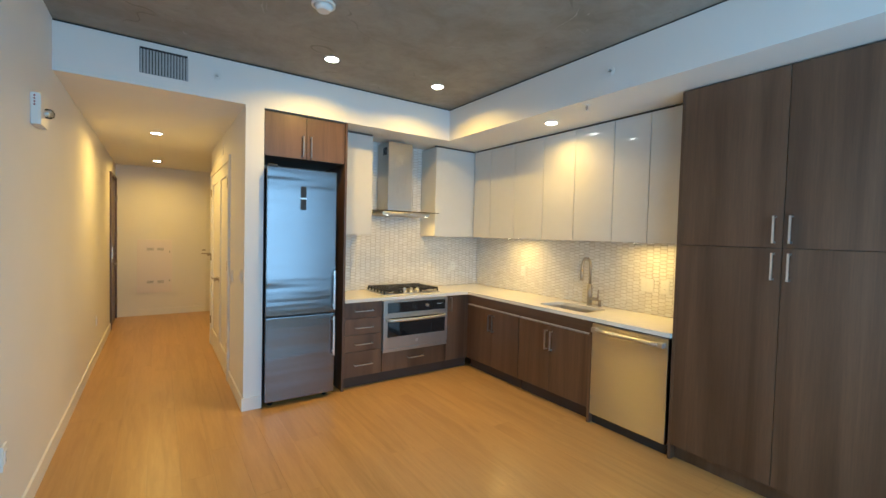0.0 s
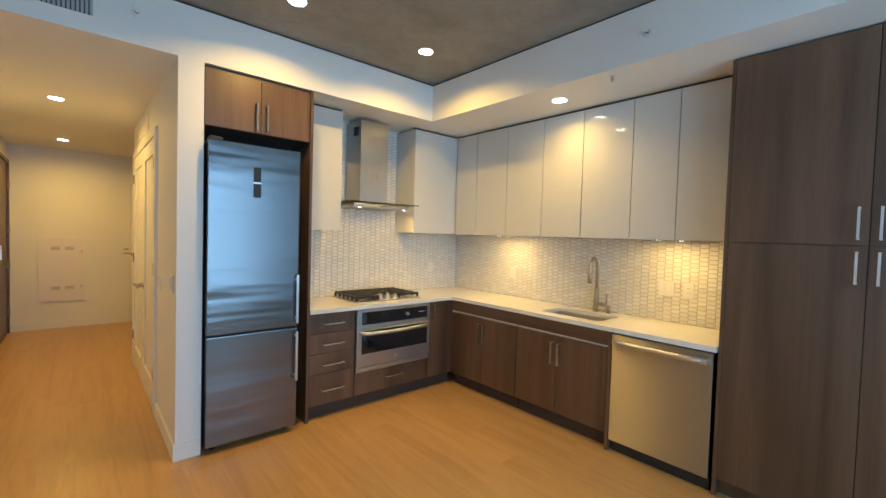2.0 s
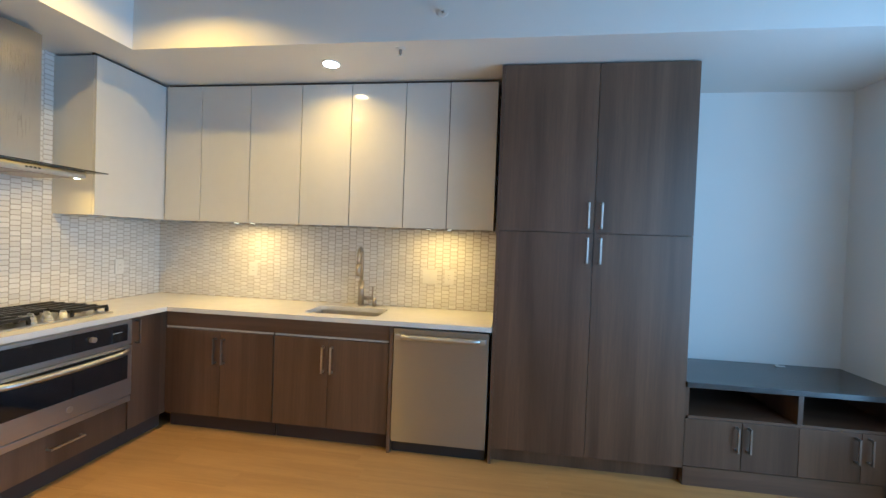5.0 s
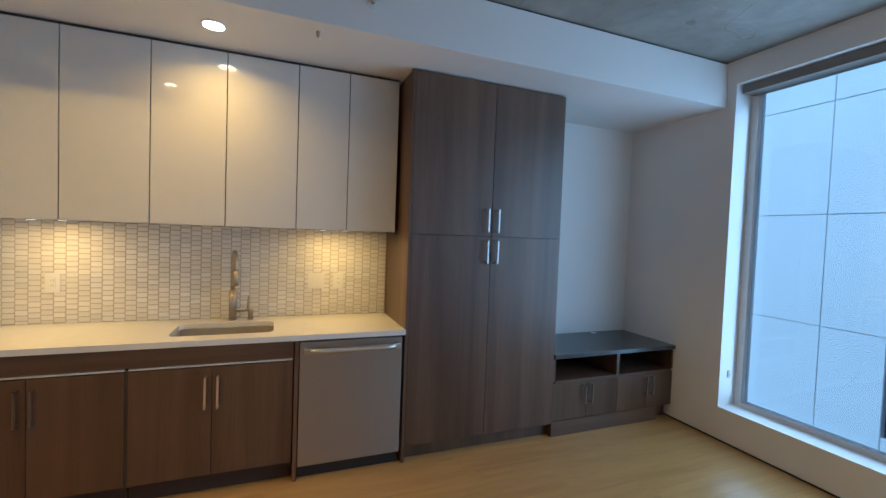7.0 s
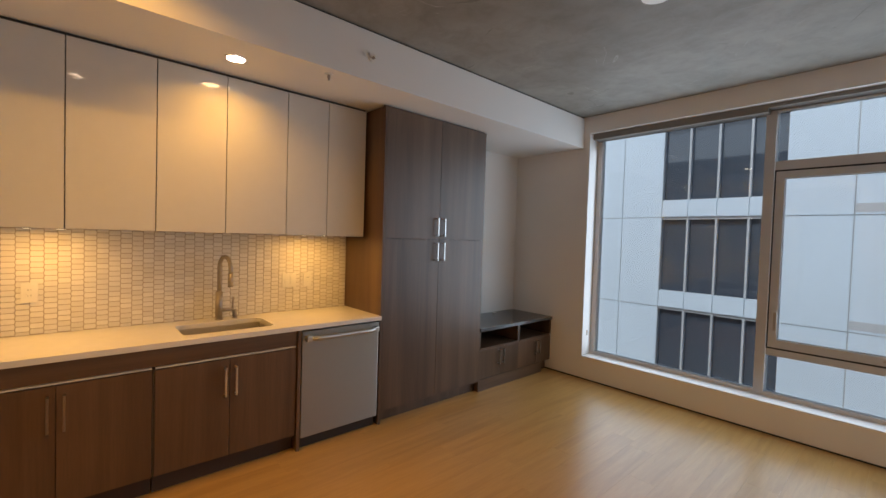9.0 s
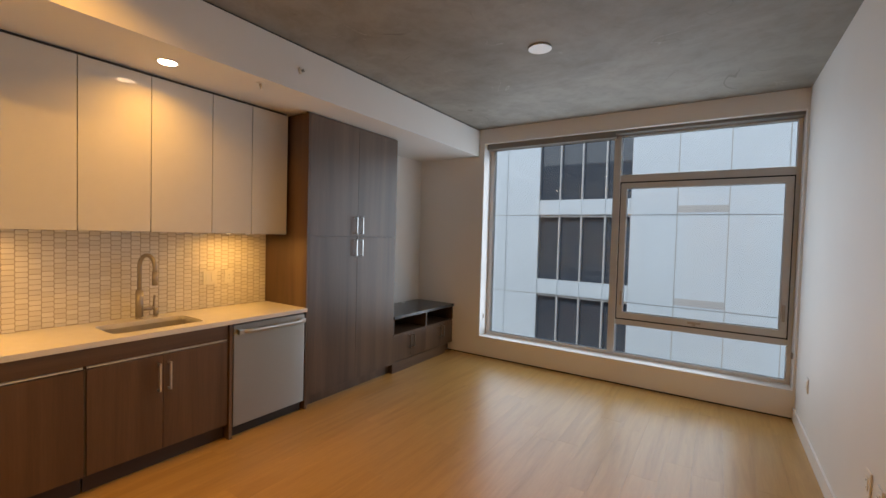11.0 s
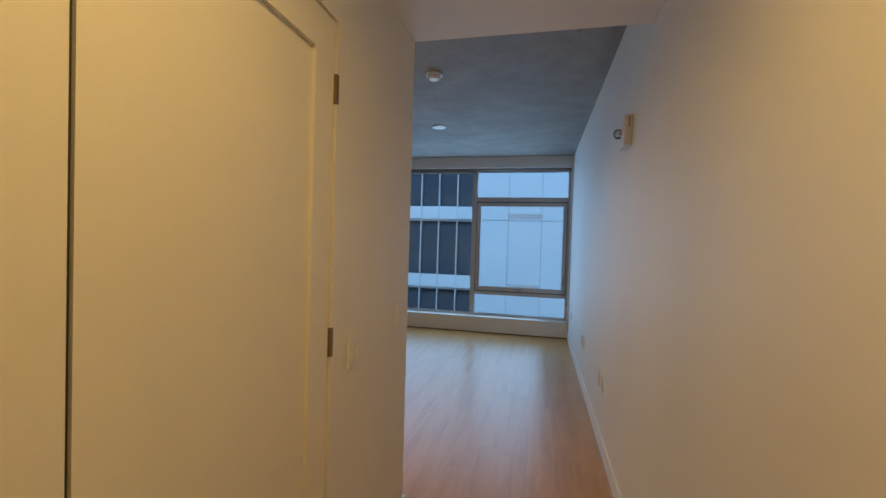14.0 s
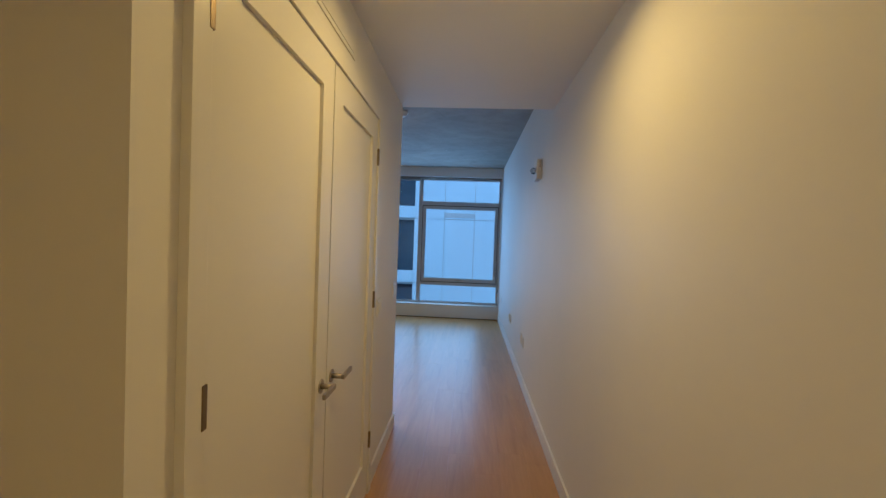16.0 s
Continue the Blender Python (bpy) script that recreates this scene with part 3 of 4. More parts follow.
part("control_glass", boxes((OX0 + 0.045, OX1 - 0.035, KF - 0.034, KF - 0.028, 0.742, 0.852), bev=0.001), M_BLACKGLASS, cp, "black glass control strip")
kb = bmesh.new()
disc(kb, (2.56, KF - 0.058, 0.80), 0.016, 0.026, "Y")
part("knob", kb, M_NICKEL, cp)
part("marking", boxes(*[(2.70 + 0.018 * i, 2.711 + 0.018 * i, KF - 0.0352, KF - 0.034, 0.802, 0.806) for i in range(4)]), M_PLASTIC, cp, "small unreadable white marking")
od = part("oven_door", boxes((OX0, OX1, KF - 0.034, KF - 0.012, 0.372, 0.704), bev=0.004), M_OVEN, ov)
part("door_glass", boxes((OX0 + 0.045, OX1 - 0.035, KF - 0.038, KF - 0.03, 0.487, 0.688), bev=0.001), M_BLACKGLASS, od, "dark oven window")
part("badge", disc(bmesh.new(), (2.438, KF - 0.037, 0.425), 0.019, 0.004, "Y"), M_PULL, od)
pts = [(OX0 + 0.03 + (OX1 - OX0 - 0.06) * i / 16, KF - 0.05 - 0.04 * math.sin(math.pi * i / 16) ** 0.6 if 0 < i < 16 else KF - 0.03, 0.67) for i in range(17)]
part("handle", tube(bmesh.new(), pts, 0.017, 14), M_STEEL, od, "thick bowed steel handle")
part("lower_trim", boxes((OX0, OX1, KF - 0.028, KF - 0.012, 0.326, 0.362), bev=0.003), M_OVEN, ov)

cnr = base_unit_n("corner_unit", 2.848, EF + DT, "narrow walnut laminate corner cabinet with one door")
d = front_n("door", cnr, 2.85, EF - 0.05, 0.118, 0.878, KF)
part("handle", bar_pull(bmesh.new(), (2.90, KF, 0.78), 0.16, "Z", (0, -1, 0)), M_DARKSTEEL, d)
part("filler", boxes((EF - 0.05, EF + DT, KF + 0.004, KF + 0.02, 0.118, 0.878)), M_LAM, cnr)

# ---- kitchen: east run ----
def base_unit_e(name, y0, y1, label):
    u = thing(name, (3.46, (y0 + y1) / 2, 0), label, "cabinet", "base units of the kitchen")
    part("body", boxes((EF + DT + 0.001, XE - 0.003, y0, y1, 0.105, 0.64), (EF + DT + 0.001, EF + 0.06, y0, y1, 0.64, 0.874)), M_CORE, u)
    part("toe_kick", boxes((EF + 0.06, EF + 0.075, y0, y1, 0, 0.104)), M_TOE, u)
    return u


for y0, y1, pair in ((3.021, KF - 0.002, 3.434), (2.166, 3.011, 2.605)):
    u = base_unit_e("base_cabinet", y0, y1, "walnut laminate base cabinet with two doors and a rail")
    part("channel", boxes((EF + 0.001, EF + DT, y0 + 0.004, y1 - 0.004, 0.757, 0.767), bev=0.001), M_ALU, u, "aluminium finger channel")
    for a, b, hy in ((y0, pair, pair - 0.032), (pair, y1, pair + 0.032)):
        d = front_e("door", u, a, b, 0.118, 0.752, EF)
        # pulls nearer the corner hang in shade, painted by the darker metal
        part("handle", bar_pull(bmesh.new(), (EF, hy, 0.61), 0.185, "Z", (-1, 0, 0)), M_DARKSTEEL if y0 > 3 else M_PULL, d)
tr = thing("top_rail", (EF + 0.01, 3.02, 0.82), "long walnut laminate rail above the base cabinet doors", "panel")
part("rail", boxes((EF + 0.004, EF + DT, 2.166, KF - 0.002, 0.772, 0.878), bev=0.001), M_LAMX, tr)
vc = thing("channel_post", (EF + 0.01, 3.016, 0.118), "slim aluminium channel between two base cabinets", "trim")
part("channel", boxes((EF + 0.006, EF + DT, 3.0135, 3.0185, 0.118, 0.752)), M_EDGE, vc)
ep = thing("end_panel", (3.46, 2.148, 0), "walnut laminate panel beside the dishwasher", "panel", "end panels")
part("panel", boxes((EF - 0.012, XE - 0.003, 2.136, 2.160, 0, 0.876), bev=0.001), M_LAM, ep)

# dishwasher
dw = thing("dishwasher", (3.46, 1.8, 0), "built-in dishwasher with a brushed steel front", "dishwasher")
part("tub", boxes((EF + 0.02, XE - 0.02, 1.486, 2.128, 0.10, 0.868)), M_BLACK, dw)
dd = part("door", boxes((EF - 0.014, EF + 0.02, 1.484, 2.130, 0.088, 0.866), bev=0.004), M_STEELH, dw, "brushed steel door")
part("kick_plate", boxes((EF + 0.03, EF + 0.045, 1.486, 2.128, 0.0, 0.086)), M_BLACK, dw)
pts = [(EF - 0.014 - (0.05 * min(1.0, math.sin(math.pi * i / 20) * 3.0)), 1.51 + 0.595 * i / 20, 0.818) for i in range(21)]
hb = tube(bmesh.new(), pts, 0.018, 14)
for hy in (1.525, 2.09):
    box(hb, EF - 0.06, EF - 0.012, hy - 0.022, hy + 0.022, 0.798, 0.838, 0.008)
part("handle", hb, M_STEEL, dd, "curved steel bar handle")

# worktop with the sink's cut-out
SX0, SX1, SY0, SY1 = 3.255, 3.60, 2.285, 2.85
WT = thing("worktop", (3.2, 3.8, 0.88), "white quartz L-shaped kitchen worktop", "worktop")
CT0, CT1 = 0.882, 0.915
bm = bmesh.new()
gx = (1.613, EF - 0.032, SX0, SX1, XE - 0.002)
gy = (1.467, SY0, SY1, KF - 0.03, YN - 0.002)
grid = {(i, j): bm.verts.new((x, y, CT1)) for i, x in enumerate(gx) for j, y in enumerate(gy)}
cells = [(i, j) for i in range(4) for j in range(4) if (i > 0 or j == 3) and (i, j) != (2, 1)]
faces = [bm.faces.new((grid[i, j], grid[i + 1, j], grid[i + 1, j + 1], grid[i, j + 1])) for i, j in cells]
bmesh.ops.delete(bm, geom=[v for v in bm.verts if not v.link_faces], context="VERTS")
down = bmesh.ops.extrude_face_region(bm, geom=faces)
bmesh.ops.translate(bm, verts=[v for v in down["geom"] if isinstance(v, bmesh.types.BMVert)], vec=(0, 0, CT0 - CT1))
for cx, cy, ix, iy in ((SX0, SY0, 1, 1), (SX1, SY0, -1, 1), (SX0, SY1, 1, -1), (SX1, SY1, -1, -1)):
    r = 0.05
    arc = [(cx + ix * (r - r * math.cos(k * math.pi / 12)), cy + iy * (r - r * math.sin(k * math.pi / 12))) for k in range(7)]
    rim = [(cx, cy)] + arc
    upper = [bm.verts.new((x, y, CT1)) for x, y in rim]
    lower = [bm.verts.new((x, y, CT0)) for x, y in rim]
    bm.faces.new(upper)
    bm.faces.new(lower[::-1])
    for k in range(len(rim)):
        bm.faces.new((upper[k], lower[k], lower[(k + 1) % len(rim)], upper[(k + 1) % len(rim)]))
part("slab", bm, M_QUARTZ, WT)

# sink
sk = thing("sink", (3.43, 2.555, 0.7), "undermounted stainless steel kitchen sink", "sink")
part("bowl", boxes((SX0 - 0.012, SX0, SY0 - 0.012, SY1 + 0.012, 0.69, CT0 - 0.001), (SX1, SX1 + 0.012, SY0 - 0.012, SY1 + 0.012, 0.69, CT0 - 0.001),
                   (SX0, SX1, SY0 - 0.012, SY0, 0.69, CT0 - 0.001), (SX0, SX1, SY1, SY1 + 0.012, 0.69, CT0 - 0.001), (SX0, SX1, SY0, SY1, 0.68, 0.692)), M_SINK, sk)
part("drain", disc(bmesh.new(), (3.46, 2.555, 0.692), 0.045, 0.004), M_NICKEL, sk)

# tap
tp = thing("kitchen_tap", (3.672, 2.552, CT1), "tall satin nickel pull-down kitchen tap", "tap")
bm = disc(bmesh.new(), (3.672, 2.552, CT1), 0.026, 0.012)
disc(bm, (3.672, 2.552, CT1 + 0.012), 0.0245, 0.195)
part("body", bm, M_NICKEL, tp)
R = 0.088
sx, sy = -math.cos(radians(10)), -math.sin(radians(10))   # the spout is swivelled
pts = [(3.672, 2.552, CT1 + 0.2), (3.672, 2.552, 1.30)]
for i in range(1, 15):
    a = math.pi * i / 14
    d = R - R * math.cos(a)
    pts.append((3.672 + sx * d, 2.552 + sy * d, 1.30 + R * math.sin(a)))
tip = (3.672 + sx * 2 * R, 2.552 + sy * 2 * R)
pts.append((*tip, 1.27))
part("spout", tube(bmesh.new(), pts, 0.0145, 14), M_NICKEL, tp)
part("spray_head", tube(bmesh.new(), [(*tip, 1.272), (*tip, 1.175)], 0.018, 14), M_NICKEL, tp)
part("collar", disc(bmesh.new(), (3.672, 2.552, CT1 + 0.207), 0.02, 0.008), M_NICKEL, tp)
bm = tube(bmesh.new(), [(3.672, 2.552, 0.985), (3.672, 2.472, 0.985)], 0.015, 12)
tube(bm, [(3.672, 2.458, 0.972), (3.672, 2.452, 1.08)], 0.0075, 10)
tube(bm, [(3.672, 2.474, 0.985), (3.672, 2.456, 0.985)], 0.011, 12)
part("lever", bm, M_NICKEL, tp)
so = thing("air_gap_cap", (3.68, 2.44, CT1), "short satin nickel air gap cap beside the tap", "sink fitting")
bm = disc(bmesh.new(), (3.68, 2.44, CT1), 0.021, 0.008)
disc(bm, (3.68, 2.44, CT1 + 0.008), 0.016, 0.06)
part("cap", bm, M_NICKEL, so)

# gas cooktop
ck = thing("gas_cooktop", (2.445, 4.2, CT1), "five-burner steel gas cooktop with black iron grates", "cooktop")
CKX0, CKX1, CKY0, CKY1 = 2.085, 2.805, 3.955, 4.43
part("tray", boxes((CKX0, CKX1, CKY0, CKY1, CT1, CT1 + 0.012), bev=0.004), M_STEEL, ck)
for bx, by, br in ((2.22, 4.32, 0.04), (2.22, 4.09, 0.034), (2.67, 4.32, 0.034), (2.67, 4.09, 0.04), (2.445, 4.3, 0.05)):
    b1 = disc(bmesh.new(), (bx, by, CT1 + 0.012), br + 0.012, 0.008, r2=br)
    burner = part("burner", b1, M_NICKEL, ck)
    part("burner_cap", disc(bmesh.new(), (bx, by, CT1 + 0.02), br * 0.8, 0.008), M_IRON, burner)


def grate(x0, x1, y0, y1, n=6):
    """Cast grate: a frame, cross bars whose ends turn down, and feet."""
    bm = bmesh.new()
    t, z0, z1 = 0.0085, CT1 + 0.036, CT1 + 0.053
    for x in (x0 + t, x1 - t):
        box(bm, x - t, x + t, y0, y1, z0, z1, 0.002)
    for i in range(n):
        y = y0 + t + (y1 - y0 - 2 * t) * i / (n - 1)
        box(bm, x0, x1, y - t, y + t, z0 + 0.003, z1 + 0.005, 0.002)
        for x in (x0 - 0.004, x1 - 0.010):
            box(bm, x, x + 0.014, y - t, y + t, CT1 + 0.013, z0 + 0.006, 0.002)
    return part("grate", bm, M_IRON, ck)


grate(CKX0 + 0.015, CKX0 + 0.245, CKY0 + 0.025, CKY1 - 0.02)
grate(CKX0 + 0.255, CKX1 - 0.255, CKY0 + 0.20, CKY1 - 0.02, 5)
grate(CKX1 - 0.245, CKX1 - 0.015, CKY0 + 0.025, CKY1 - 0.02)
for kx, ky in ((2.36, 4.01), (2.402, 4.075), (2.445, 4.01), (2.488, 4.075), (2.53, 4.01)):
    k1 = disc(bmesh.new(), (kx, ky, CT1 + 0.012), 0.026, 0.010)
    disc(k1, (kx, ky, CT1 + 0.022), 0.022, 0.026, r2=0.018)
    box(k1, kx - 0.0045, kx + 0.0045, ky - 0.018, ky + 0.018, CT1 + 0.047, CT1 + 0.058, 0.001)
    part("knob", k1, M_PULL, ck)

# hood
hd = thing("range_hood", (2.42, 4.3, 1.78), "steel chimney range hood with a glass canopy", "range hood")
ch = part("chimney", boxes((2.226, 2.532, 4.195, YN - 0.012, 1.835, 2.618), bev=0.0015), M_STEELV, hd)
part("vent_grid", boxes(*[(2.224, 2.2265, 4.24 + 0.014 * i, 4.249 + 0.014 * i, 2.475, 2.56) for i in range(7)]), M_BLACK, ch, "black side vent")
can = part("canopy", boxes((2.02, 2.79, 4.0, YN - 0.006, 1.828, 1.834), bev=0.001), M_HOODGLASS, hd, "clear glass canopy")
can.visible_shadow = False
part("body", boxes((2.11, 2.725, 4.085, YN - 0.006, 1.786, 1.827), bev=0.016), M_STEEL, hd)
part("glass_edge", boxes((2.02, 2.79, 3.9985, 4.0005, 1.8285, 1.8335), (2.0185, 2.0205, 4.0, YN - 0.006, 1.8285, 1.8335)), M_BLACKGLASS, can, "dark polished glass edge")
part("filter", boxes((2.16, 2.40, 4.12, 4.44, 1.781, 1.786), (2.42, 2.66, 4.12, 4.44, 1.781, 1.786)), M_NICKEL, hd, "aluminium grease filters")
part("buttons", boxes(*[(2.37 + 0.022 * i, 2.383 + 0.022 * i, 4.082, 4.086, 1.803, 1.812) for i in range(4)]), M_BLACK, hd)
for hx in (2.18, 2.69):
    part("hood_lamp", disc(bmesh.new(), (hx, 4.12, 1.7835), 0.014, 0.002), M_PUCKGLOW, hd)
    lamp = new("hood_lamp_light", bpy.data.lights.new("hood_lamp_light", "AREA"))
    lamp.data.shape, lamp.data.size, lamp.data.energy, lamp.data.color, lamp.data.spread = "DISK", 0.04, HOOD_W, WARM, radians(130)
    lamp.matrix_world = look((hx, 4.12, 1.778), (hx, 4.34, 1.2))


# white upper units
def upper_n(x0, x1, label):
    u = thing("upper_cabinet", ((x0 + x1) / 2, 4.32, UZ0), label, "cabinet", "white upper cabinets")
    part("body", boxes((x0 + 0.001, x1 - 0.001, UFN + DT + 0.002, YN - 0.003, UZ0 + 0.003, UZ1)), M_WHITE, u)
    front_n("door", u, x0, x1, UZ0, UZ1 - 0.002, UFN, M_WHITE)
    part("top_filler", boxes((x0, x1, UFN + 0.02, UFN + 0.04, UZ1, SOFF - 0.001)), M_CORE, u)
    return u


upper_n(1.613, 2.014, "white gloss handleless wall cabinet beside the hood")
upper_n(2.834, UFE + DT, "white gloss handleless wall cabinet in the corner")
for ys in ((4.14, 3.825, 3.406), (3.406, 2.982, 2.582), (2.582, 2.163), (2.163, 1.834, 1.488)):
    u = thing("upper_cabinet", (3.56, (ys[0] + ys[-1]) / 2, UZ0), "white gloss handleless wall cabinet over the worktop", "cabinet", "white upper cabinets")
    part("body", boxes((UFE + DT + 0.002, XE - 0.003, ys[-1] + 0.001, ys[0] - 0.001, UZ0 + 0.003, UZ1)), M_EDGE, u)
    part("bottom", boxes((UFE + DT, XE - 0.003, ys[-1] + 0.001, ys[0] - 0.001, UZ0, UZ0 + 0.002)), M_WHITE, u)
    for b, a in zip(ys, ys[1:]):
        front_e("door", u, a + 0.001, b - 0.001, UZ0, UZ1 - 0.002, UFE, M_WHITE)
    part("top_filler", boxes((UFE + 0.02, UFE + 0.04, ys[-1], ys[0], UZ1, SOFF - 0.001)), M_CORE, u)

# puck lamps under the upper units
for py in (3.56, 3.42, 1.98, 1.82):
    p = thing("puck_light", (3.50, py, UZ0), "small round under-cabinet lamp, switched on", "cabinet light", "under-cabinet lamps")
    part("housing", disc(bmesh.new(), (3.50, py, UZ0 - 0.003), 0.028, 0.0028), M_NICKEL, p)
    part("lens", disc(bmesh.new(), (3.50, py, UZ0 - 0.0038), 0.017, 0.0014), M_PUCKGLOW, p)
for py in (3.56, 3.42, 1.98, 1.82):
    lamp = new("puck_lamp", bpy.data.lights.new("puck_lamp", "AREA"))
    lamp.data.shape, lamp.data.size, lamp.data.energy, lamp.data.color, lamp.data.spread = "DISK", 0.05, PUCK_W, PUCK_COLOR, radians(178)
    lamp.location = (3.50, py, UZ0 - 0.009)

# ---- tall pantry ----
TF, TY0, TY1, TZ = 3.158, 0.250, 1.463, 2.638
tl = thing("pantry_cabinet", (3.46, 0.856, 0), "tall dark walnut laminate pantry with four doors", "cabinet")
part("side_panel", boxes((TF, XE - 0.003, TY1 - 0.02, TY1, 0, TZ), bev=0.001), M_LAM, tl)
part("side_panel", boxes((TF + DT + 0.001, XE - 0.003, TY0, TY0 + 0.02, 0.105, TZ), bev=0.001), M_LAM, tl)
part("body", boxes((TF + DT + 0.003, XE - 0.003, TY0 + 0.02, TY1 - 0.02, 0.105, TZ - 0.004)), M_CORE, tl)
part("toe_kick", boxes((TF + 0.065, TF + 0.08, TY0 + 0.001, TY1 - 0.02, 0, 0.104)), M_LAM, tl)
part("top_filler", boxes((TF + 0.025, TF + 0.04, TY0, TY1, TZ, SOFF - 0.001)), M_CORE, tl)
for a, b, hy in ((TY0, 0.846, 0.846 - 0.04), (0.846, TY1 - 0.02, 0.846 + 0.04)):
    d = front_e("door", tl, a, b, 0.108, 1.556, TF - 0.001)
    part("handle", bar_pull(bmesh.new(), (TF - 0.001, hy, 1.445), 0.165, "Z", (-1, 0, 0)), M_PULL, d)
    d = front_e("door", tl, a, b, 1.556, TZ, TF - 0.001)
    part("handle", bar_pull(bmesh.new(), (TF - 0.001, hy, 1.668), 0.165, "Z", (-1, 0, 0)), M_PULL, d)

# ---- window bench ----
BF, BY0, BY1 = 3.163, -1.026, 0.249
bn = thing("media_bench", (3.45, -0.38, 0), "low walnut laminate bench cabinet with open niches and a dark top", "cabinet")
part("top", boxes((BF - 0.02, XE - 0.003, YS + 0.004, BY1, 0.622, 0.655), bev=0.002), M_BENCHTOP, bn, "dark grey stone top")
ymid = -0.400
part("carcass", boxes((BF + 0.023, XE - 0.022, BY0 + 0.021, BY1 - 0.021, 0.12, 0.424), (XE - 0.019, XE - 0.003, BY0, BY1, 0.12, 0.62)), M_CORE, bn)
part("shelf", boxes((BF, XE - 0.021, BY0 + 0.02, BY1 - 0.02, 0.425, 0.442), bev=0.001), M_LAMX, bn)
part("side_panel", boxes((BF + DT + 0.002, XE - 0.02, BY0, BY0 + 0.02, 0.12, 0.621), (BF, BF + DT + 0.002, BY0, BY0 + 0.02, 0.442, 0.621)), M_LAM, bn)
part("side_panel", boxes((BF + DT + 0.002, XE - 0.02, BY1 - 0.02, BY1, 0, 0.621), (BF, BF + DT + 0.002, BY1 - 0.02, BY1, 0.442, 0.621)), M_LAM, bn)
part("divider", boxes((BF, XE - 0.02, ymid - 0.014, ymid + 0.014, 0.443, 0.621)), M_LAM, bn)
part("plinth", boxes((BF + 0.001, BF + DT, BY0 + 0.17, BY1 - 0.002, 0, 0.119), (BF + 0.065, BF + 0.08, BY0 + 0.004, BY0 + 0.17, 0, 0.119)), M_LAMX, bn)
for a, b, hy in ((-0.082, BY1, -0.048), (ymid, -0.082, -0.116), (-0.735, ymid, -0.70), (BY0, -0.735, -0.77)):
    d = front_e("door", bn, a, b, 0.122, 0.424, BF)
    part("handle", bar_pull(bmesh.new(), (BF, hy, 0.322), 0.15, "Z", (-1, 0, 0)), M_DARKSTEEL, d)


cc = thing("cable_clip", (3.70, -0.60, 0.655), "small white cable clip lying on the dark bench top", "cable clip")
part("clip", boxes((3.69, 3.71, -0.63, -0.57, 0.655, 0.661), (3.695, 3.705, -0.585, -0.57, 0.661, 0.672), bev=0.002), M_PLASTIC, cc)


# ---- doors of the hall ----
def lever_set(parent, x, y, z, out, along, mat=M_NICKEL):
    """Round rose, neck and flat lever; out is -1 or 1 along x, along is the way of the lever on y."""
    bm = disc(bmesh.new(), (x - 0.004, y, z), 0.028, 0.012, "X", 28)
    tube(bm, [(x, y, z), (x + out * 0.055, y, z)], 0.011, 14)
    y0, y1 = sorted((y - along * 0.012, y + along * 0.115))
    x0, x1 = sorted((x + out * 0.047, x + out * 0.06))
    box(bm, x0, x1, y0, y1, z - 0.010, z + 0.011, 0.004)
    return part("lever_handle", bm, mat, parent, "satin nickel lever")


DX = XH - 0.012
cd = thing("door_closet", (DX, 5.63, 0), "pair of white shaker closet doors, closed", "door", kind="structure")
part("door_frame", boxes((XH - 0.022, XH + 0.16, CY0 - 0.05, CY0 + 0.012, 0, CZ + 0.05), (XH - 0.022, XH + 0.16, CY1 - 0.012, CY1 + 0.05, 0, CZ + 0.05),
                         (XH - 0.022, XH + 0.16, CY0 + 0.012, CY1 - 0.012, CZ - 0.012, CZ + 0.05), bev=0.002), M_DOOR, cd)
YM = 5.608
# dark filler standing in for the shade between the two leaves
part("meeting_strip", boxes((DX + 0.008, DX + 0.05, YM - 0.0046, YM + 0.0046, 0.012, CZ - 0.016)), M_REVEAL, cd)
for y0, y1, hinge, la in ((CY0 + 0.016, YM - 0.0048, CY0, -1), (YM + 0.0048, CY1 - 0.016, CY1, 1)):
    z0, z1 = 0.012, CZ - 0.016
    st = 0.12
    leaf = part("door_leaf", boxes((DX, DX + 0.04, y0, y0 + st, z0, z1), (DX, DX + 0.04, y1 - st, y1, z0, z1), (DX, DX + 0.04, y0 + st, y1 - st, z1 - 0.13, z1),
                                   (DX, DX + 0.04, y0 + st, y1 - st, z0, z0 + 0.22)), M_DOOR, cd)
    part("door_panel", boxes((DX + 0.014, DX + 0.03, y0 + st, y1 - st, z0 + 0.22, z1 - 0.13)), M_DOOR, leaf)
    lever_set(leaf, DX, YM + la * 0.065, 0.978, -1, la)
    for hz in (0.34, 1.20, 2.06):
        hy = y0 - 0.006 if hinge == CY0 else y1 + 0.006
        part("hinge", boxes((DX - 0.012, DX + 0.004, hy - 0.009, hy + 0.009, hz - 0.05, hz + 0.05), bev=0.003), M_HINGE, leaf, "aged brass hinge")
    cy = y0 + 0.68 if la < 0 else y0 + 0.13
    part("catch", boxes((DX + 0.005, DX + 0.03, cy - 0.02, cy + 0.02, z1, z1 + 0.004)), M_NICKEL, leaf)

ed = thing("door_entry", (XW, 8.5, 0), "dark stained wooden entry door, closed", "door", kind="structure")
part("door_frame", boxes((XW - 0.14, XW + 0.022, EY0 - 0.045, EY0, 0, EZ + 0.045), (XW - 0.14, XW + 0.022, EY1, EY1 + 0.045, 0, EZ + 0.045), (XW - 0.14, XW + 0.022, EY0, EY1, EZ, EZ + 0.045), bev=0.002), M_ENTRY, ed)
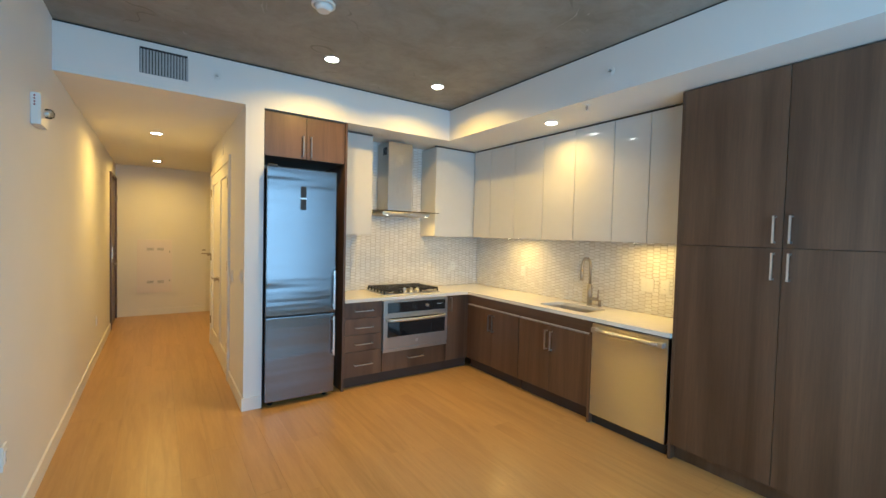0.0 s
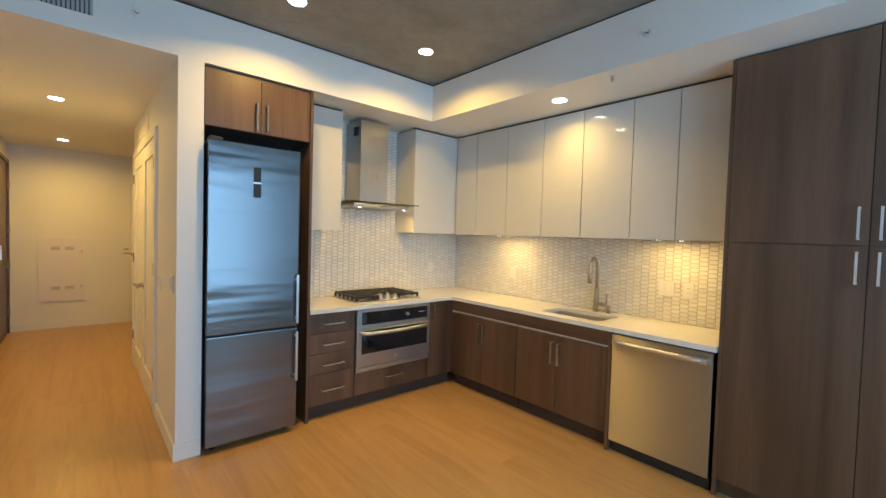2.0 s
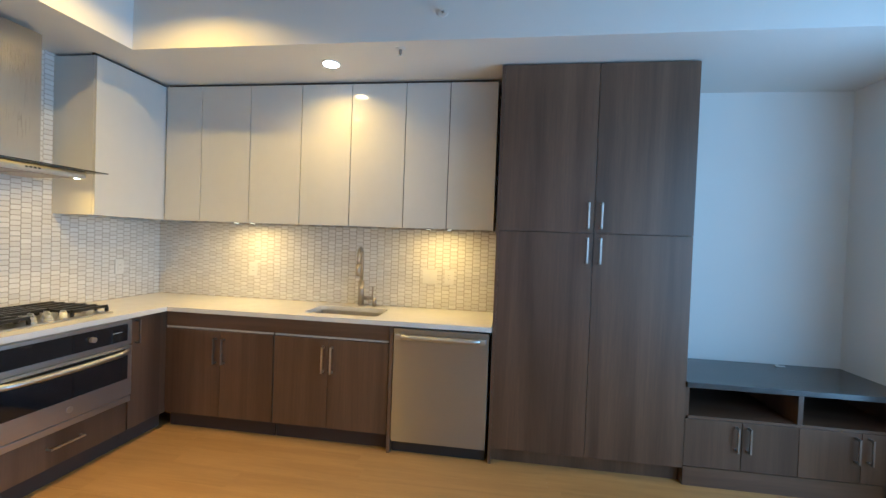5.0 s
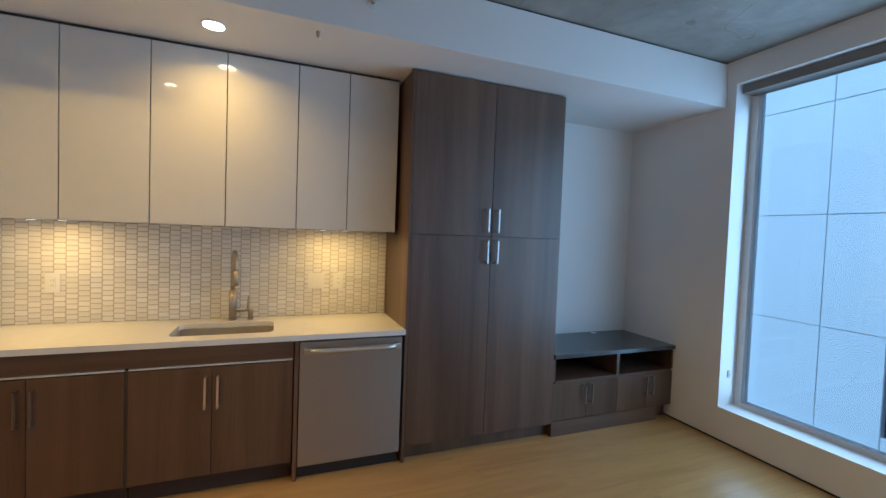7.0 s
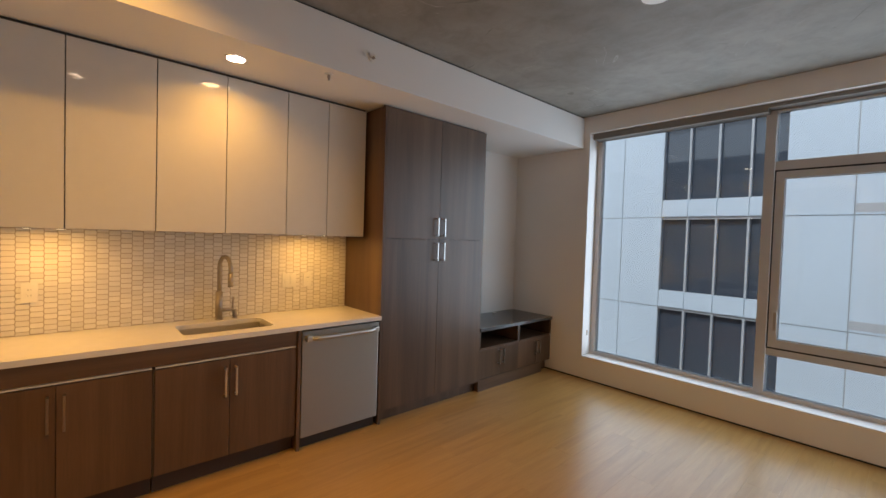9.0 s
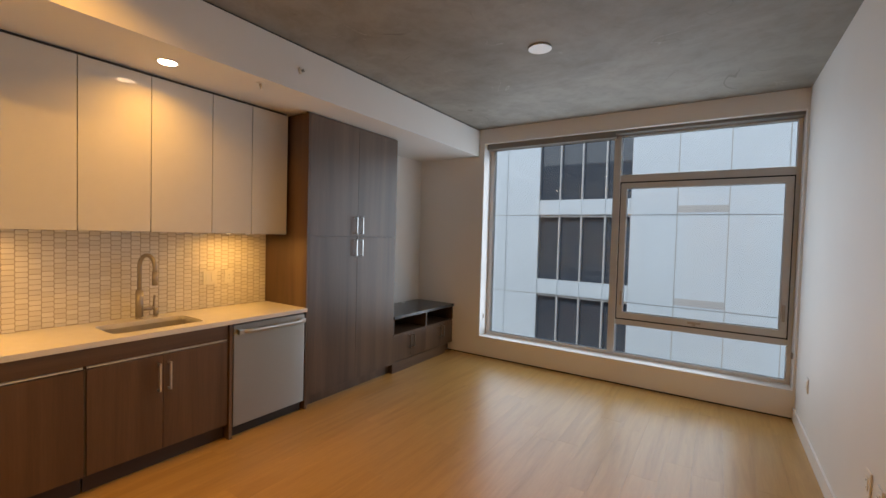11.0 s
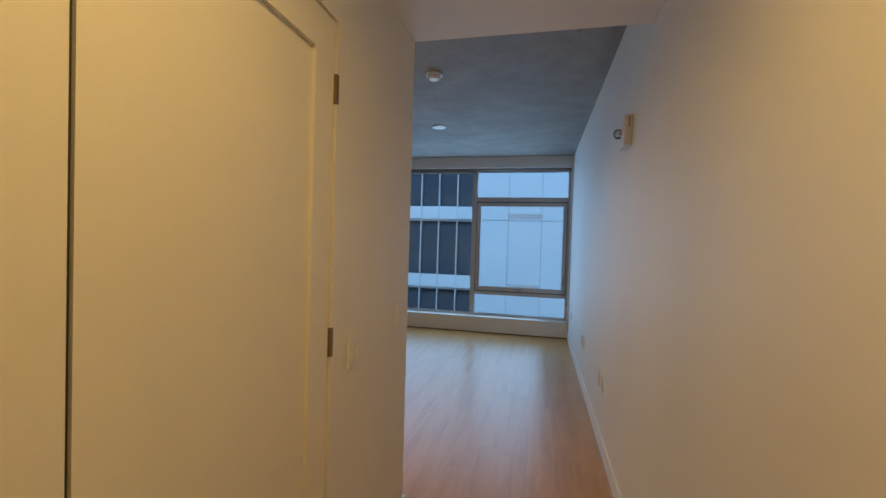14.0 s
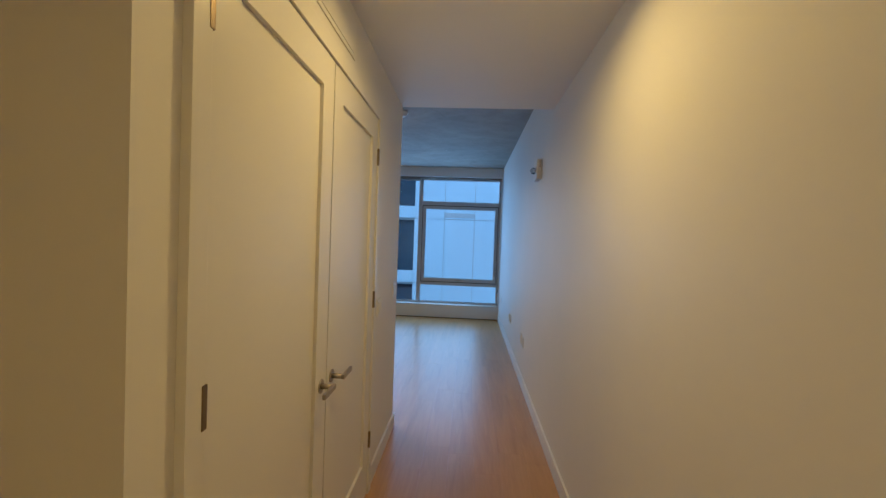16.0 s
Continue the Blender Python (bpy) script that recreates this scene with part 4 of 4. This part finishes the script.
leaf = part("door_leaf", boxes((XW - 0.045, XW - 0.001, EY0 + 0.003, EY1 - 0.003, 0.01, EZ - 0.003), bev=0.002), M_ENTRY, ed)
for hz in (0.3, 0.95, 1.45, 2.05):
    part("hinge", boxes((XW - 0.002, XW + 0.03, EY1 - 0.012, EY1 + 0.006, hz - 0.05, hz + 0.05), bev=0.003), M_HINGE, leaf, "aged brass hinge")
part("lock_plate", boxes((XW - 0.001, XW + 0.028, EY0 + 0.06, EY0 + 0.14, 1.08, 1.26), bev=0.008), M_PULL, leaf, "bright steel lock case")
lever_set(leaf, XW + 0.015, EY0 + 0.085, 1.0, 1, 1)

bd = thing("door_bath", (1.26, YHALL, 0), "white painted door with a lever at the end of the hall", "door", kind="structure")
part("door_leaf", boxes((0.84, 1.68, YHALL - 0.03, YHALL - 0.004, 0.012, 2.2), bev=0.002), M_DOOR, bd)
bm = disc(bmesh.new(), (0.885, YHALL - 0.042, 1.09), 0.03, 0.012, "Y")
box(bm, 0.76, 0.90, YHALL - 0.085, YHALL - 0.072, 1.10, 1.12, 0.003)
tube(bm, [(0.885, YHALL - 0.035, 1.11), (0.885, YHALL - 0.08, 1.11)], 0.011)
part("lever_handle", bm, M_NICKEL, bd)
bm = disc(bmesh.new(), (0.80, YHALL - 0.05, 1.175), 0.012, 0.02, "Y")
box(bm, 0.77, 0.83, YHALL - 0.056, YHALL - 0.045, 1.165, 1.185, 0.002)
part("thumb_turn", bm, M_DARKSTEEL, bd)

# access panel on the hall's end wall
ap = thing("electrical_panel", (0.04, YHALL, 0.41), "white enamelled steel electrical panel set in the wall", "electrical panel")
part("frame", boxes((-0.222, 0.298, YHALL - 0.018, YHALL - 0.001, 0.405, 1.36), bev=0.003), M_METALPANEL, ap)
pd = part("panel_door", boxes((-0.195, 0.272, YHALL - 0.023, YHALL - 0.018, 0.432, 1.335), bev=0.003), M_METALPANEL, ap)
for vz in (0.575, 1.165):
    for vx in (-0.03, 0.125):
        part("louvre", boxes(*[(vx - 0.05, vx + 0.05, YHALL - 0.026, YHALL - 0.023, vz + 0.013 * i, vz + 0.007 + 0.013 * i) for i in range(4)]), M_GRILLE, pd)
for lz in (0.62, 1.14):
    part("latch", boxes((0.252, 0.268, YHALL - 0.029, YHALL - 0.023, lz - 0.015, lz + 0.015), bev=0.002), M_GRILLE, pd)

# transfer panel above the closet
tg = thing("wall_grille", (XH, 5.75, 2.4), "flat white access panel above the closet doors", "vent cover")
part("frame", boxes((XH - 0.006, XH - 0.0005, 5.30, 6.2, 2.42, 2.6), bev=0.002), M_TRIM, tg)
part("flap", boxes((XH - 0.010, XH - 0.006, 5.325, 6.175, 2.44, 2.58), bev=0.001), M_TRIM, tg)

# ---- soffit and ceiling fixtures ----
vg = thing("air_grille", (0.12, YSOF, 2.84), "grey slatted air supply grille in the soffit", "vent")
part("frame", boxes((-0.06, 0.30, YSOF - 0.004, YSOF - 0.0005, 2.725, 2.96), bev=0.001), M_WALL, vg, "white flush frame")
part("backing", boxes((-0.034, 0.274, YSOF - 0.006, YSOF - 0.004, 2.746, 2.94)), M_REVEAL, vg)
for i in range(16):
    x = -0.030 + i * 0.0197
    part("slat", boxes((x, x + 0.0135, YSOF - 0.012, YSOF - 0.006, 2.746, 2.922)), M_GRILLE, vg)


def sprinkler(x, y, z, axis, sign):
    s = thing("fire_sprinkler", (x, y, z), "small white sidewall fire sprinkler", "sprinkler", "fire sprinklers")
    h = {"X": (sign * 1, 0, 0), "Y": (0, sign * 1, 0), "Z": (0, 0, sign * 1)}[axis]
    v = Vector(h)
    o = Vector((x, y, z))
    part("escutcheon", disc(bmesh.new(), o if sign > 0 else o + v * 0.006, 0.03, 0.006, axis), M_PLASTIC, s)
    bm = tube(bmesh.new(), [o, o + v * 0.028], 0.010)
    tube(bm, [o + v * 0.028, o + v * 0.045], 0.005)
    part("head", bm, M_NICKEL, s)
    part("deflector", tube(bmesh.new(), [o + v * 0.045, o + v * 0.049], 0.016, 12), M_PLASTIC, s)
    return s


sprinkler(XSOF, 1.815, 2.81, "X", -1)
sprinkler(0.485, YSOF, 2.84, "Y", -1)
sprinkler(2.915, 2.09, SOFF, "Z", -1)

sd = thing("smoke_detector", (0.93, 2.55, CEIL), "round white smoke detector on the concrete ceiling", "smoke detector")
part("base", disc(bmesh.new(), (0.93, 2.55, CEIL - 0.018), 0.072, 0.018, seg=36), M_PLASTIC, sd)
part("head", disc(bmesh.new(), (0.93, 2.55, CEIL - 0.05), 0.038, 0.032, seg=36, r2=0.06), M_PLASTIC, sd)
bp = thing("ceiling_cover_plate", (1.28, 0.90, CEIL), "flat round white blank plate on the concrete ceiling", "cover plate")
part("plate", disc(bmesh.new(), (1.28, 0.90, CEIL - 0.012), 0.085, 0.012, seg=40, r2=0.08), M_PLASTIC, bp)

# fire alarm strobe on the west wall
st = thing("fire_alarm_strobe", (XW, 3.33, 2.27), "white fire alarm sounder with a clear strobe lens", "fire alarm")
part("housing", boxes((XW, XW + 0.045, 3.25, 3.43, 2.16, 2.34), bev=0.006), M_PLASTIC, st)
dome = bmesh.new()
bmesh.ops.create_uvsphere(dome, u_segments=24, v_segments=14, radius=0.03, matrix=Matrix.Translation((XW + 0.062, 3.345, 2.243)))
part("strobe_lens", dome, M_LENS, st, "clear strobe lens")
part("reflector", boxes((XW + 0.045, XW + 0.066, 3.333, 3.357, 2.233, 2.253), bev=0.003), M_PULL, st)
for ly in (3.2494, 3.43):
    part("lettering", boxes(*[(XW + 0.014, XW + 0.022, ly, ly + 0.0006, 2.317 - 0.017 * i, 2.327 - 0.017 * i) for i in range(4)]), M_RED, st, "dark red unreadable lettering")


# ---- sockets and switches ----
def plate(name, c, wide, high, out, rockers, label, category, group):
    """A wall plate; out is '-x', '+x' or '-y'."""
    c = Vector(c)
    axis, s = (0, -1 if out[0] == "-" else 1) if out[1] == "x" else (1, -1)
    def slab(u0, u1, z0, z1, d0, d1, bev):
        lo, hi = sorted((c[axis] + s * d0, c[axis] + s * d1))
        if axis == 0:
            return boxes((lo, hi, c.y + u0, c.y + u1, c.z + z0, c.z + z1), bev=bev)
        return boxes((c.x + u0, c.x + u1, lo, hi, c.z + z0, c.z + z1), bev=bev)
    p = thing(name, c, label, category, group)
    part("cover", slab(-wide / 2, wide / 2, -high / 2, high / 2, 0.0004, 0.009, 0.003), M_PLASTIC, p)
    n = rockers
    for i in range(n):
        u = (i - (n - 1) / 2) * 0.046
        insert = part("insert", slab(u - 0.0165, u + 0.0165, -0.033, 0.033, 0.009, 0.013, 0.0015), M_PLASTIC, p)
        if category == "socket":
            for z in (-0.018, 0.016):
                for w in (-0.006, 0.006):
                    part("slot", slab(u + w - 0.001, u + w + 0.001, z - 0.004, z + 0.004, 0.013, 0.0134, 0), M_SLOT, insert)
        else:
            part("rocker_tip", slab(u - 0.0150, u + 0.0150, -0.031, -0.004, 0.013, 0.0155, 0.001), M_PLASTIC, insert)
    return p


SPL = XE - 0.011
plate("wall_socket", (SPL, 3.56, 1.172), 0.075, 0.118, "-x", 1, "white power socket on the tiled wall", "socket", "sockets")
plate("wall_switch", (SPL, 1.998, 1.178), 0.118, 0.118, "-x", 2, "white double switch on the tiled wall", "switch", "switches")
plate("wall_socket", (SPL, 1.838, 1.178), 0.075, 0.118, "-x", 1, "white power socket on the tiled wall", "socket", "sockets")
plate("wall_socket", (3.345, YN - 0.011, 1.17), 0.075, 0.118, "-y", 1, "white power socket on the tiled wall", "socket", "sockets")
plate("wall_switch", (XH, 4.025, 1.166), 0.125, 0.125, "-x", 2, "white double switch beside the hall opening", "switch", "switches")
plate("wall_switch", (XH, 4.565, 1.115), 0.118, 0.12, "-x", 2, "white double switch beside the closet", "switch", "switches")
for oy in (-0.45, 1.17, 1.34, 2.50, 2.68):
    plate("wall_socket", (XW, oy, 0.482), 0.075, 0.118, "+x", 1, "white power socket low on the painted wall", "socket", "sockets")
plate("wall_socket", (XW, 6.3, 0.46), 0.075, 0.118, "+x", 1, "white power socket low on the hall wall", "socket", "sockets")

# ---- backsplash of picket tiles ----
TW, TH, TP = 0.0615, 0.0335, 0.0035   # column pitch, row pitch, depth of the pointed ends
structure("backsplash", boxes((XE - 0.0055, XE - 0.0005, 1.464, YN, CT1, UZ0 - 0.001), (1.613, XE - 0.006, YN - 0.0055, YN - 0.0005, CT1, UZ0 - 0.001),
                              (2.015, 2.833, YN - 0.0055, YN - 0.0005, UZ0, SOFF)), M_GROUT, "white picket tile backsplash with grey grout", "backsplash")
splash = bpy.data.objects["backsplash"]


def tile_verts(w, h, z0, z1):
    """Outline of one picket tile about its middle, with its ends pointed, between two heights of its row."""
    g, c = 0.0016, 0.0012
    hw, hh = w / 2 - g, h / 2 - g
    ring = [(-hw - TP / 2, 0), (-hw + TP / 2, -hh), (hw - TP / 2, -hh), (hw + TP / 2, 0), (hw - TP / 2, hh), (-hw + TP / 2, hh)]
    ring = [(u, min(max(v, z0), z1)) for u, v in ring]
    top = [(u * (1 - c / hw), v * (1 - c / hh)) for u, v in ring]
    return ring, top


def tile_into(verts, faces, place, z0=-1.0, z1=1.0):
    ring, top = tile_verts(TW, TH, z0, z1)
    n = len(verts)
    verts += [place(u, v, 0.0) for u, v in ring] + [place(u, v, 0.0035) for u, v in top]
    faces.append([n + 6 + i for i in range(6)])
    faces.extend([n + i, n + (i + 1) % 6, n + 6 + (i + 1) % 6, n + 6 + i] for i in range(6))


def tile_mesh(name, verts, faces):
    me = bpy.data.meshes.new(name)
    me.from_pydata(verts, [], faces)
    me.materials.append(M_TILE)
    bm = bmesh.new()
    bm.from_mesh(me)
    bmesh.ops.recalc_face_normals(bm, faces=bm.faces)
    bm.to_mesh(me)
    bm.free()
    return me


v1, f1 = [], []
tile_into(v1, f1, lambda u, v, d: (-d, -u, v))
one = tile_mesh("tile", v1, f1)
rest_v, rest_f = [], []
single = 0
for c in range(int((YN - 1.47) / TW)):
    y = YN - 0.008 - TW * (c + 0.5)
    r = 0
    while True:
        z = CT1 + 0.004 + TH * (r + (0.5 if c % 2 else 0.0))
        r += 1
        if z - TH / 2 > UZ0 - 0.006:
            break
        cut0, cut1 = CT1 + 0.001 - z, UZ0 - 0.003 - z
        whole = cut0 < -TH / 2 and cut1 > TH / 2
        if whole and 1.95 < y < 2.95 and single < 300:
            t = new("tile", one)
            t.parent, t.location = splash, (XE - 0.0056, y, z)
            single += 1
        else:
            tile_into(rest_v, rest_f, lambda u, v, d: (XE - 0.0056 - d, y - u, z + v), cut0, cut1)
for c in range(int((XE - 1.62) / TW)):
    x = XE - 0.008 - TW * (c + 0.5)
    top = SOFF - 0.002 if 2.0 - TW / 2 < x < 2.85 + TW / 2 else UZ0 - 0.003
    r = 0
    while True:
        z = CT1 + 0.004 + TH * (r + (0.5 if c % 2 else 0.0))
        r += 1
        if z - TH / 2 > top - 0.003:
            break
        tile_into(rest_v, rest_f, lambda u, v, d: (x + u, YN - 0.0056 - d, z + v), CT1 + 0.001 - z, top - z)
ob = new("tile_field", tile_mesh("tile_field", rest_v, rest_f))
ob.parent = splash
tagged(ob, "white glazed picket tiles", kind="stuff")

# ---- floor planks ----
PW, PL = 0.182, 1.22
plank_meshes = {}


def plank(x0, x1, y0, y1):
    key = (round(x1 - x0, 3), round(y1 - y0, 3))
    if key not in plank_meshes:
        w, l = key[0] / 2 - 0.00025, key[1] / 2 - 0.00025
        plank_meshes[key] = mesh_of("plank", boxes((-w, w, -l, l, -0.008, 0.0), bev=0.0005), M_PLANK)
    p = new("plank", plank_meshes[key])
    p.parent, p.location = floor, ((x0 + x1) / 2, (y0 + y1) / 2, 0)


rng = random.Random(4)
x = XW
while x < XE - 0.01:
    x1 = min(x + PW, XE)
    spans = [(YS, YHALL)] if x1 < 0.78 else ([(YS, YN), (YRET, YHALL)] if x1 < 2.25 else [(YS, YN)])
    for a, b in spans:
        y = a
        nxt = a + PL * round(rng.uniform(0.2, 1.0), 2)
        while y < b - 0.01:
            e = min(nxt, b)
            plank(x, x1, y, e)
            y, nxt = e, e + PL
    x = x1
